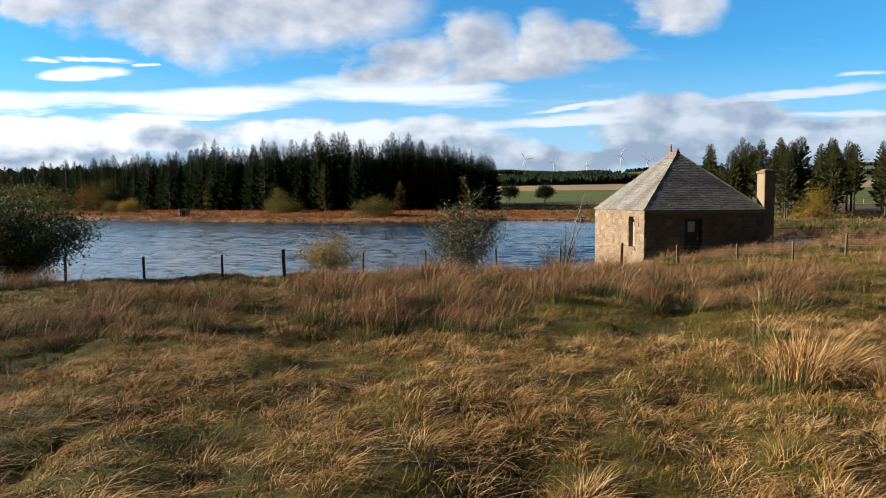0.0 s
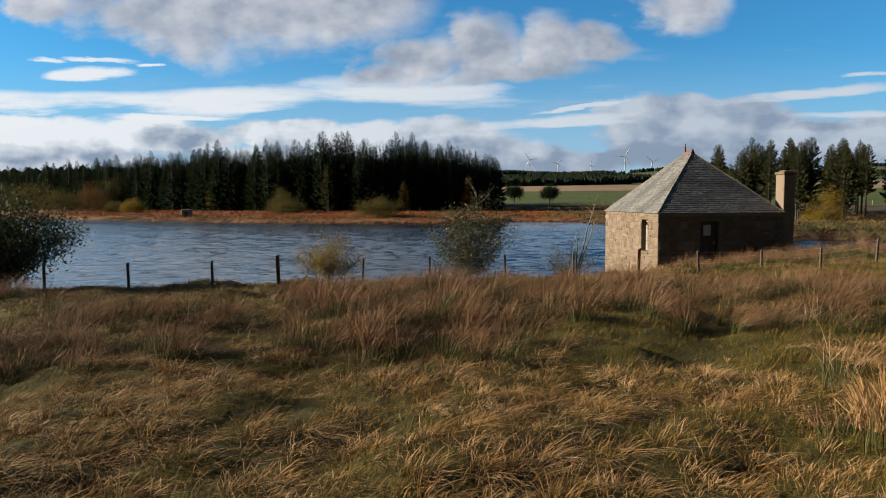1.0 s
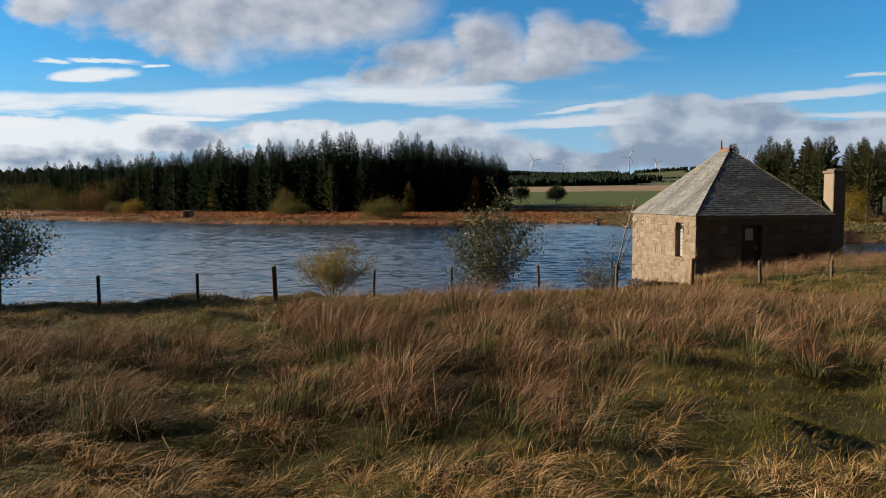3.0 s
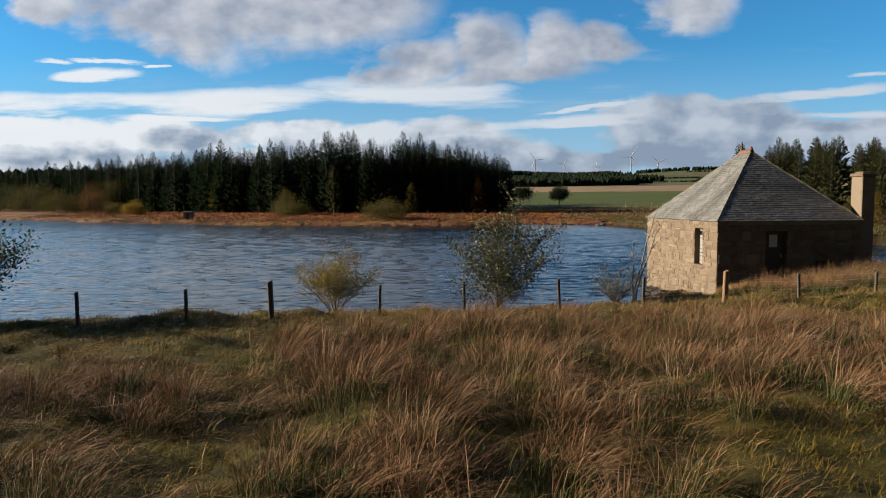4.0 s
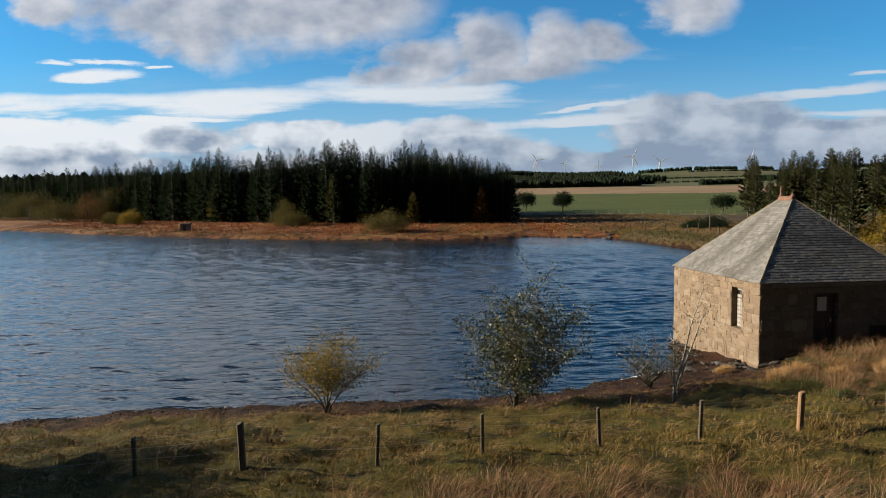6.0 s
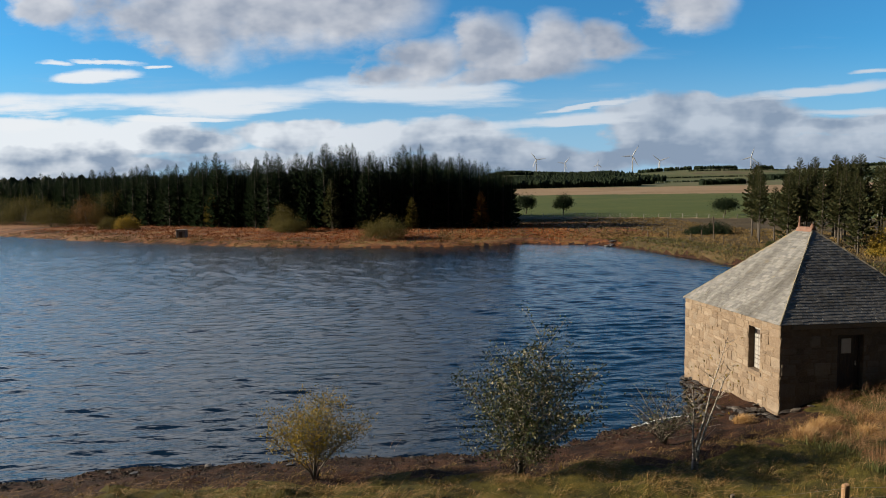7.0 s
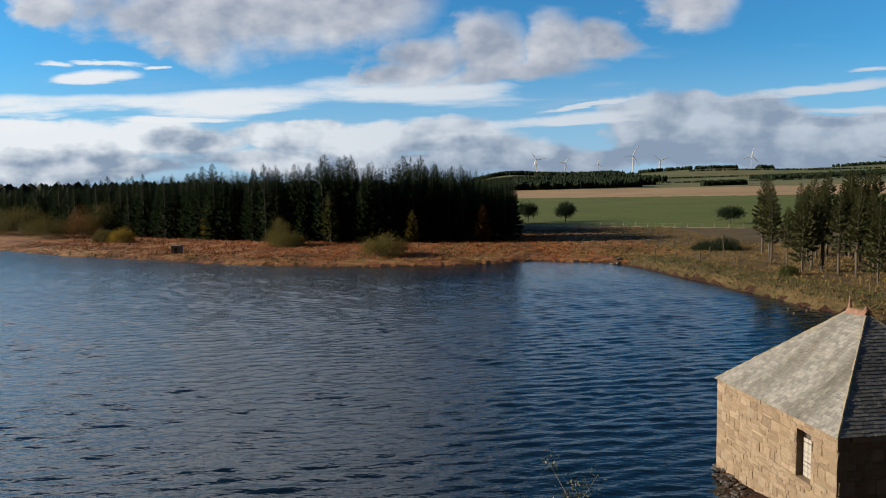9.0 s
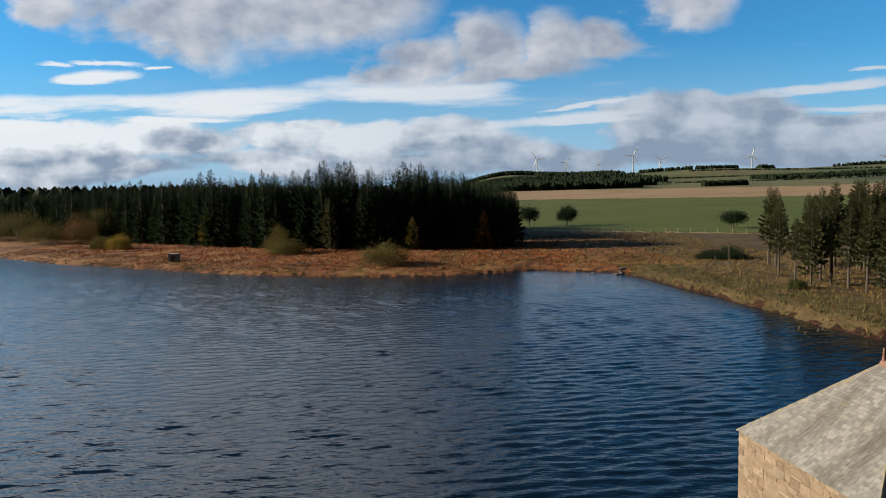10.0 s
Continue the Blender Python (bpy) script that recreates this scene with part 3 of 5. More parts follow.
def graded(stops):
    """Steps from the first place to the last: (place, step size) pairs."""
    out = [stops[0][0]]
    for (a, sa), (b, sb) in zip(stops, stops[1:]):
        while out[-1] < b - 1e-6:
            k = (out[-1] - a) / (b - a)
            out.append(min(b, out[-1] + sa + (sb - sa) * k))
    return np.array(out)


gx = graded([(-4800, 500), (-700, 40), (-250, 10), (-60, 2.0), (-25, 0.55), (-12, 0.42), (-9, 0.28), (9, 0.28), (13, 0.42), (22, 0.42), (45, 0.8), (90, 2.5), (250, 10), (800, 40), (4800, 500)])
gy = graded([(-4800, 600), (-100, 20), (0, 0.6), (5, 0.28), (18, 0.28), (24, 0.40), (44, 0.40), (52, 0.8), (76, 1.2), (128, 0.9), (150, 1.4), (196, 2.2), (240, 2.2), (300, 5), (600, 12), (1200, 40), (4800, 200)])
GX, GY = np.meshgrid(gx, gy)
GZ, GD = land(GX, GY)
nx, ny = len(gx), len(gy)
idx = np.arange(nx * ny).reshape(ny, nx)
quads = np.stack([idx[:-1, :-1], idx[:-1, 1:], idx[1:, 1:], idx[1:, :-1]], -1).reshape(-1, 4)


def mid(a):
    return ((a[:-1, :-1] + a[:-1, 1:] + a[1:, 1:] + a[1:, :-1]) / 4).ravel()


cx, cy, cd = mid(GX), mid(GY), mid(GD)
cd = cd + 0.5 * wavy(cx, cy, 1.3, 11) - 1.6 * smooth(cx, 3, 7) * (cx < 12) * (cy < 60)
zone = np.zeros(len(cx), int)
zone[cd < 3.6] = 1
over = cy > 62
zone[over] = 4
zone[over & (cx < 40) & (cd < 60)] = 2
zone[over & (cd < 0.15)] = 1
edge = cy - 235 + 0.62 * (cx - 23) + 1.0 * wavy(cx, cy, 30, 12)
field = (edge > 0) & (cx > 14)
zone[over & (cx > 26) & (cy < 129)] = 4
zone[over & (cd < 0.15)] = 1
zone[field] = 3
zone[(edge > -3.0) & (edge <= 0) & (cx > 14) & over] = 5
zone[(cd > 430) & over] = 5
zone[(cd > 740 + 20 * wavy(cx, cy, 150, 13)) & over] = 6
zone[(np.abs(cx) > 300) & (cy < 60)] = 6
ground = thing("ground", Matrix(), "autumn moorland ground of turf, soil and pasture", "ground", kind="structure",
               data=np_mesh("ground", np.stack([GX, GY, GZ], -1), quads, [M_TURF, M_SHORE, M_BRACKEN, M_PASTURE, M_ROUGH, M_MOOR, M_HILL], zone, True))

# The loch: wind waves of many lengths, running towards the near left
wx = graded([(-260, 12), (-130, 1.4), (-60, 0.6), (-38, 0.40), (36, 0.40), (60, 1.0), (80, 4)])
wy = graded([(12, 3), (30, 0.5), (35, 0.17), (64, 0.19), (90, 0.29), (140, 0.46), (210, 6)])
WX, WY = np.meshgrid(wx, wy)
WZ = np.zeros_like(WX)
r = np.random.default_rng(17)
for k in range(60):
    length = 0.62 * (2.5 ** r.random())
    ang = radians(100) + r.normal(0, 0.36)
    keep = np.clip((length / np.interp(WY, [35, 64, 90, 140, 210], [0.17, 0.19, 0.29, 0.46, 3]) - 1.9) / 1.6, 0, 1)
    WZ += 0.028 * keep * length / (2 * np.pi) * np.sin(2 * np.pi / length * (np.cos(ang) * WX + np.sin(ang) * WY) + r.uniform(0, 6.28))
gust = 0.85 + 0.2 * wavy(WX, WY * 1.6, 24, 91)
lee = 0.25 + 0.75 * smooth(np.hypot((WX - 17) / 1.6, WY - 134), 6, 34)     # sheltered water in the far corner
WZ *= np.clip(gust, 0.35, 1.3) * lee
li = np.arange(WX.size).reshape(WX.shape)
lq = np.stack([li[:-1, :-1], li[:-1, 1:], li[1:, 1:], li[1:, :-1]], -1).reshape(-1, 4)
water = thing("water", Matrix(), "dark wind-rippled loch water", "water", kind="structure",
              data=np_mesh("water", np.stack([WX, WY, WZ], -1), lq, M_WATER, smooth=True))

# Heights on a fine raster, for whatever stands on the land nearby
RX, RY = np.meshgrid(np.arange(-60, 62, 0.25), np.arange(0, 62, 0.25))
RZ, RD = land(RX, RY)


def sample(a, x, y):
    fx, fy = np.clip((np.asarray(x, float) + 60) / 0.25, 0, a.shape[1] - 1.001), np.clip(np.asarray(y, float) / 0.25, 0, a.shape[0] - 1.001)
    i, j = fx.astype(int), fy.astype(int)
    u, v = fx - i, fy - j
    return a[j, i] * (1 - u) * (1 - v) + a[j, i + 1] * u * (1 - v) + a[j + 1, i] * (1 - u) * v + a[j + 1, i + 1] * u * v


def top(x, y):
    """Height of the land at one place."""
    return float(land(np.array([x]), np.array([y]))[0][0])

# ---- the stone hut ----
HUT = pose(11.25, 38.65, 0, 0, 0, 7.5)
HW, HD, EAVE, RISE, FOOT = 6.62, 6.95, 3.68, 3.18, -0.7
hut = thing("stone_hut", HUT, "old square sandstone hut with a hipped slate roof beside the water", "hut")
WT = 0.5
DOOR = (2.2, 3.2, 1.15, 3.25)      # along the front wall, and heights
HATCH = (4.55, 5.45, 0.6, 1.95)
WIN = (1.2, 1.93, 1.72, 3.34)      # along the side wall


def wall_core(name, length, openings, place):
    """A wall with openings cut through it, x along, y into the building."""
    cuts = sorted({0.0, length, *[v for o in openings for v in o[:2]]})
    bm = bmesh.new()
    for a, b in zip(cuts, cuts[1:]):
        gaps = sorted((o[2], o[3]) for o in openings if o[0] <= a + 1e-6 and o[1] >= b - 1e-6)
        z = FOOT
        for lo, hi in gaps:
            box_into(bm, (a, 0, z), (b, WT, lo))
            z = hi
        box_into(bm, (a, 0, z), (b, WT, EAVE))
    bmesh.ops.remove_doubles(bm, verts=bm.verts, dist=0.0005)
    return part(name, bm_mesh(name, bm, M_MORTAR), hut, place)


side_turn = Matrix.Translation((0, HD, 0)) @ pose(0, 0, 0, 0, 0, -90)   # its x runs from the water corner to the front corner
front_wall = wall_core("front_wall", HW, [DOOR, HATCH], Matrix())
side_wall = wall_core("side_wall", HD - WT - 0.002, [(HD - WIN[1], HD - WIN[0], WIN[2], WIN[3])], side_turn)
back_wall = wall_core("back_wall", HW - WT - 0.004, [], Matrix.Translation((WT + 0.002, HD - WT, 0)))
end_wall = wall_core("end_wall", HD - 2 * WT - 0.008, [], Matrix.Translation((HW, WT + 0.004, 0)) @ pose(0, 0, 0, 0, 0, 90))


def stone_unit(seed):
    """A stone about one metre in x and z, with its face at y = -1: worn edges and an uneven face."""
    r = np.random.default_rng(seed)
    rings = []
    for k, (s, y) in enumerate(((0.5, 0.0), (0.5, -0.55), (0.455, -0.9), (0.30, -1.0))):
        ring = []
        for cx_, cz_ in ((-1, -1), (0, -1.02), (1, -1), (1.02, 0), (1, 1), (0, 1.02), (-1, 1), (-1.02, 0)):
            ring.append((cx_ * s + r.uniform(-1, 1) * 0.085 * (k > 0), y + r.uniform(-0.16, 0.08) * (k > 1), cz_ * s + r.uniform(-1, 1) * 0.085 * (k > 0)))
        rings.append(ring)
    v = [p for ring in rings for p in ring]
    f = []
    for k in range(3):
        for j in range(8):
            n = (j + 1) % 8
            a, b, c, d = k * 8 + j, k * 8 + n, (k + 1) * 8 + n, (k + 1) * 8 + j
            f += [(a, b, c), (a, c, d)]
    f += [(24, 24 + j, 25 + j) for j in range(1, 7)]
    return np_mesh("stone", v, f, M_STONE, smooth=False)


STONES = [stone_unit(s) for s in range(10)]


def lay_stones(wall, length, openings, seed, low, big=1.0, quoin=(True, True)):
    r = random.Random(seed)
    z = low
    row = 0
    while z < EAVE - 0.06:
        h = min(r.choice((0.16, 0.20, 0.25, 0.31, 0.36)) * big, EAVE - z)
        if EAVE - z - h < 0.12:
            h = EAVE - z
        x = 0.0
        while x < length - 0.02:
            w = r.choice((0.2, 0.26, 0.31, 0.37, 0.45, 0.56)) * r.uniform(0.85, 1.15) * big
            if x == 0.0 and quoin[0]:
                w = 0.62 if row % 2 else 0.36
            if length - x - w < 0.2:
                w = length - x
            if quoin[1] and length - x <= 0.75 and x > length - 1.3:
                w = length - x
            spans = [(x, x + w)]
            for a, b, lo, hi in openings:
                if z < hi - 0.03 and z + h > lo + 0.03:
                    cut = []
                    for p, q in spans:
                        if q <= a or p >= b:
                            cut.append((p, q))
                        else:
                            cut += [s for s in ((p, a), (b, q)) if s[1] - s[0] > 0.06]
                    spans = cut
            for p, q in spans:
                split = [(z, h)]
                if h > 0.23 and q - p < 0.62 and r.random() < 0.6:
                    k = r.uniform(0.32, 0.68)
                    split = [(z, h * k), (z + h * k, h * (1 - k))]
                for zz, hh in split:
                    g = r.uniform(0.015, 0.06)
                    turn = Euler((0, radians(r.uniform(-5.0, 5.0)), 0))
                    m = Matrix.LocRotScale(((p + q) / 2, 0.01, zz + hh / 2), turn, (q - p - g, r.uniform(0.014, 0.040), hh - g * 0.8))
                    part("stone", r.choice(STONES), wall, m)
            x += w
        z += h
        row += 1


# Roof: four slopes that meet at a short ridge
OV = 0.07
RY0, RY1 = HD / 2 - 0.42, HD / 2 + 0.42
RTOP = EAVE + RISE
A, B, C, D = Vector((-OV, -OV, EAVE)), Vector((HW + OV, -OV, EAVE)), Vector((HW + OV, HD + OV, EAVE)), Vector((-OV, HD + OV, EAVE))
E0, E1 = Vector((HW / 2, RY0, RTOP)), Vector((HW / 2, RY1, RTOP))
bm = bmesh.new()
vs = [bm.verts.new(p + Vector((0, 0, 0.002))) for p in (A, B, C, D, E0, E1)]
for f in ((0, 1, 4), (1, 2, 5, 4), (2, 3, 5), (3, 0, 4, 5), (3, 2, 1, 0)):
    bm.faces.new([vs[i] for i in f])
roof = part("roof", bm_mesh("roof", bm, M_SLATEROW), hut, label="hipped roof of weathered grey slates")


def slate_unit(seed):
    """A thin slate, x across, z up the slope, y outwards, about one metre square before scaling."""
    r = np.random.default_rng(seed)
    v = []
    for y in (0.0, 1.0):
        v += [(-0.5, y, 0), (0.5, y, 0), (0.5 + r.uniform(-0.02, 0.02), y * 0.2, 1), (-0.5 + r.uniform(-0.02, 0.02), y * 0.2, 1)]
    v[4] = (-0.49, 1.0, r.uniform(-0.04, 0.06))
    v[5] = (0.49, 1.0, r.uniform(-0.04, 0.06))
    v[0], v[1] = (-0.49, 0, v[4][2]), (0.49, 0, v[5][2])
    f = [(4, 5, 6), (4, 6, 7), (0, 1, 5), (0, 5, 4), (1, 2, 6), (1, 6, 5), (3, 0, 4), (3, 4, 7)]
    return np.array(v), np.array(f)


SLATES = [slate_unit(s) for s in range(8)]
SLATE_MESH = [np_mesh("slate", v, f, M_SLATE) for v, f in SLATES]


def slate_slope(p0, p1, q0, q1, singles, seed, rows=34):
    """Slates in rows on the slope between the eave p0-p1 and the top q0-q1."""
    r = random.Random(seed)
    rest = []
    up = ((q0 + q1) / 2 - (p0 + p1) / 2)
    height = up.length
    across = (p1 - p0).normalized()
    up = up - across * up.dot(across)
    up.normalize()
    out = across.cross(up)
    base = Matrix((-across, out, up)).transposed()
    made = 0
    for i in range(rows):
        k, k1 = i / rows, (i + 1) / rows
        a, b = p0.lerp(q0, k), p1.lerp(q1, k)
        a2, b2 = p0.lerp(q0, k1), p1.lerp(q1, k1)
        left, right = (a2 - a).dot(across) * 0.5, (b2 - b).dot(across) * 0.5
        x, end = left, (b - a).dot(across) + right
        step = height / rows
        first = True
        while x < end - 0.03:
            w = r.uniform(0.15, 0.23)
            if first and i % 2:
                w *= 0.5
            first = False
            if end - x - w < 0.09:
                w = end - x
            if not (seed == 1 and r.random() < 0.006):
                at = a + across * (x + w / 2) + out * 0.004 + up * r.uniform(-0.012, 0.012)
                m = Matrix.LocRotScale(at, base.to_quaternion() @ Euler((radians(r.uniform(-0.25, 0.25)), radians(r.uniform(-1.3, 1.3)), 0)).to_quaternion(),
                                       (w - 0.006, r.uniform(0.009, 0.017), step * 1.08))
                s = r.randrange(8)
                if made < singles:
                    part("slate", SLATE_MESH[s], roof, m)
                    made += 1
                else:
                    v = SLATES[s][0] @ np.array(m.to_3x3()).T + np.array(m.translation)
                    rest.append((v, SLATES[s][1]))
            x += w
    return rest


rest = slate_slope(D, A, E1, E0, 300, 1) + slate_slope(A, B, E0, E0, 0, 2) + slate_slope(B, C, E0, E1, 0, 3) + slate_slope(C, D, E1, E1, 0, 4)
part("slating", np_mesh("slating", *join(rest), M_SLATEROW), roof, kind="stuff")


def hip_cap(p, q):
    """One folded strip of flashing, uneven along its length."""
    bm = bmesh.new()
    way, n = q - p, 28
    sidew = way.cross(Vector((0, 0, 1))).normalized()
    upw = sidew.cross(way).normalized()
    rr = random.Random(int(p.x * 100 + p.y * 10))
    rings = []
    for i in range(n + 1):
        lift = 0.012 + rr.uniform(-0.006, 0.012) + 0.008 * (i % 2)
        prof = [(-0.055, -0.040), (-0.03, -0.006), (0, 0.014), (0.03, -0.006), (0.055, -0.040)]
        rings.append([bm.verts.new(p + way * (i / n) + sidew * s * rr.uniform(0.85, 1.1) + upw * (u + lift)) for s, u in prof])
    for ra, rb in zip(rings, rings[1:]):
        for j in range(4):
            bm.faces.new((ra[j], ra[j + 1], rb[j + 1], rb[j]))
    return bm_mesh("hip_cap", bm, M_HIP)


for p, q in ((A, E0), (B, E0), (C, E1), (D, E1)):
    part("hip_cap", hip_cap(p, q), roof, label="yellow-lichened hip flashing")

bm = bmesh.new()
for i in range(3):
    y0, y1 = RY0 - 0.06 + i * 0.32, RY0 - 0.06 + (i + 1) * 0.32 - 0.008
    prof = [(-0.13, -0.10), (-0.10, 0.0), (-0.05, 0.07), (0, 0.095), (0.05, 0.07), (0.10, 0.0), (0.13, -0.10)]
    ra = [bm.verts.new((HW / 2 + s, y0, RTOP + u)) for s, u in prof]
    rb = [bm.verts.new((HW / 2 + s, y1, RTOP + u)) for s, u in prof]
    for j in range(6):
        bm.faces.new((ra[j], ra[j + 1], rb[j + 1], rb[j]))
    bm.faces.new(ra), bm.faces.new(rb)
part("ridge_tiles", bm_mesh("ridge_tiles", bm, M_TERRA), roof, label="terracotta ridge tiles")


def finial(h, r0):
    prof = [(r0 * 1.3, 0.0), (r0 * 1.3, 0.08), (r0, 0.11), (r0 * 0.75, h * 0.55), (r0 * 0.95, h * 0.6), (r0 * 0.6, h * 0.85), (r0 * 0.7, h)]
    v, f = tube([(0, 0, z) for _, z in prof], [r for r, _ in prof], 10)
    return np_mesh("finial", v, f, M_TERRA, smooth=True)


part("finial", finial(0.46, 0.055), roof, pose(HW / 2, RY1 - 0.02, RTOP + 0.05), "tall dark weathered terracotta finial")
part("finial", finial(0.17, 0.07), roof, pose(HW / 2, RY0 + 0.02, RTOP + 0.05), "short broken terracotta finial")
# stone gutter course under the slates
part("eaves_course", box_mesh("eaves_course", (0.42, -0.055, EAVE - 0.17), (HW, 0.0, EAVE - 0.012), M_STONE, 0.012), front_wall)

# Chimney stack on the end of the front wall
chimney = part("chimney", None, hut, pose(HW + 0.004, 0, 0), "square sandstone chimney stack")
part("shaft", box_mesh("shaft", (0, 0.0, FOOT), (0.62, 0.68, 5.58), M_STONE, 0.025), chimney)
part("cap", box_mesh("cap", (-0.05, -0.05, 5.582), (0.67, 0.73, 5.72), M_STONE, 0.02), chimney)
part("flaunching", box_mesh("flaunching", (0.08, 0.1, 5.722), (0.54, 0.60, 5.79), M_MORTAR, 0.03), chimney)

# Door with a pale panel, set back in its opening
door = part("door", None, hut, pose(DOOR[0], 0.16, DOOR[2]), "dark brown boarded door")
dw, dh = DOOR[1] - DOOR[0], DOOR[3] - DOOR[2]
for k in range(6):
    w = (dw - 0.16) / 6
    part("plank", box_mesh("plank", (0.08 + k * w + 0.003, 0.02, 0.01), (0.08 + (k + 1) * w - 0.003, 0.06, dh - 0.085), M_DOOR, 0.006), door)
part("frame_post", box_mesh("frame_post", (0.002, -0.02, 0), (0.075, 0.09, dh - 0.002), M_DOOR, 0.008), door)
part("frame_post", box_mesh("frame_post", (dw - 0.075, -0.02, 0), (dw - 0.002, 0.09, dh - 0.002), M_DOOR, 0.008), door)
part("frame_head", box_mesh("frame_head", (0.077, -0.02, dh - 0.08), (dw - 0.077, 0.09, dh - 0.002), M_DOOR, 0.008), door)
part("panel", box_mesh("panel", (0.26, -0.004, dh - 0.70), (0.64, 0.018, dh - 0.16), M_PANEL, 0.005), door, label="pale panel fixed to the door")
part("door_handle", box_mesh("door_handle", (0.80, -0.03, 0.95), (0.84, 0.018, 1.12), M_WIRE, 0.008), door, label="worn metal handle")
part("lintel", box_mesh("lintel", (DOOR[0] - 0.3, -0.035, DOOR[3] + 0.002), (DOOR[1] + 0.3, 0.05, DOOR[3] + 0.24), M_STONE, 0.015), front_wall)
part("doorstep", box_mesh("doorstep", (DOOR[0] + 0.003, -0.12, DOOR[2] - 0.16), (DOOR[1] - 0.003, 0.3, DOOR[2] - 0.003), M_STONE, 0.02), front_wall)
hatch = part("hatch", None, hut, pose(HATCH[0], 0.2, HATCH[2]), "dark low timber hatch")
for k in range(5):
    w = (HATCH[1] - HATCH[0]) / 5
    part("plank", box_mesh("plank", (k * w + 0.004, 0, 0.01), ((k + 1) * w - 0.004, 0.04, HATCH[3] - HATCH[2] - 0.01), M_DOOR, 0.006), hatch)

# Slit window closed with bleached boards
window = part("window", None, hut, side_turn @ Matrix.Translation((HD - WIN[1], 0.0, WIN[2])), "tall narrow window closed with bleached boards")
ww, wh = WIN[1] - WIN[0], WIN[3] - WIN[2]
part("window_frame", box_mesh("window_frame", (0.005, 0.26, 0.0), (0.06, 0.34, wh - 0.003), M_BOARD, 0.006), window)
part("window_frame", box_mesh("window_frame", (ww - 0.06, 0.26, 0.0), (ww - 0.005, 0.34, wh - 0.003), M_BOARD, 0.006), window)
rr = random.Random(5)
z = 0.02
while z < wh - 0.1:
    h = rr.uniform(0.13, 0.2)
    if not 0.28 < (wh - z) < 0.40:
        part("board", box_mesh("board", (0.02, 0.225, 0), (ww - 0.02, 0.255, min(h, wh - z - 0.01) - rr.uniform(0.006, 0.02)), M_BOARD, 0.004), window,
             Matrix.Translation((0, 0, z)) @ pose(0, 0, 0, 0, rr.uniform(-2.2, 2.2), 0))
    z += h
part("window_backing", box_mesh("window_backing", (0.06, 0.30, 0.0), (ww - 0.06, 0.33, wh - 0.003), M_DOOR), window)
part("window_sill", box_mesh("window_sill", (HD - WIN[1] - 0.12, -0.05, WIN[2] - 0.14), (HD - WIN[0] + 0.12, 0.24, WIN[2] - 0.002), M_STONE, 0.012), side_wall)

# ---- trees and shrubs ----
def conifer(seed, h, r, bare=0.06, count=90, gap=0.0, droop=0.25, taper=0.62):
    """Trunk and crown of a spruce or pine: whorls of branches, each a spray of needle fans."""
    g = np.random.default_rng(seed)
    bend = g.uniform(-0.02, 0.02, 2) * h
    zs = np.linspace(0, h, 7)
    line = np.stack([bend[0] * (zs / h) ** 2, bend[1] * (zs / h) ** 2, zs], -1)
    line[0, 2] = -0.6
    trunk = tube(line, np.interp(zs, [0, h], [0.011 * h + 0.05, 0.012]), 6)
    v, f = [], []
    for i in range(count):
        t = bare + (1 - bare) * (i + g.uniform(0, 1)) / count
        if g.random() < gap * (1 - t):
            continue
        z = t * h
        length = r * (1.02 - t) ** taper * g.uniform(0.7, 1.15) + 0.1
        if t < bare + 0.12:
            length *= g.uniform(0.35, 0.9)
        a = i * 2.399 + g.uniform(-0.5, 0.5)
        way = np.array([np.cos(a), np.sin(a), 0.0])
        sidew = np.array([-np.sin(a), np.cos(a), 0.0])
        tilt = 0.35 * t - droop * (1 - t) + g.uniform(-0.15, 0.15)
        root = np.array([bend[0] * t * t, bend[1] * t * t, z])
        p = [root + way * length * s + np.array([0, 0, length * (tilt * s + 0.22 * s * s)]) for s in (0.0, 0.35, 0.68, 1.0)]
        for k in range(3):
            w = length * (0.25, 0.22, 0.15)[k] * g.uniform(0.7, 1.2)
            fwd = way * length * g.uniform(0.20, 0.36)
            for sg in (-1, 1):
                b = len(v)
                v += [p[k], p[k] * 0.5 + p[k + 1] * 0.5 + np.array([0, 0, 0.05 * length]), p[k] + fwd + sidew * sg * w + np.array([0, 0, -g.uniform(0.05, 0.4) * w])]
                f.append((b, b + 1, b + 2))
        b = len(v)
        v += [p[2] + sidew * 0.07 * length, p[2] - sidew * 0.07 * length, p[3]]
        f.append((b, b + 1, b + 2))
        b = len(v)
        hang = np.array([0, 0, -0.22 * length])
        v += [p[1], p[3], (p[1] + p[3]) / 2 + hang]
        f.append((b, b + 1, b + 2))
    b = len(v)
    tipx = np.array([bend[0], bend[1], h])
    v += [tipx + np.array([0.09, 0, -0.7]), tipx + np.array([-0.09, 0.02, -0.7]), tipx + np.array([0, 0, 0.45])]
    f.append((b, b + 1, b + 2))
    return trunk, (np.array(v), np.array(f))


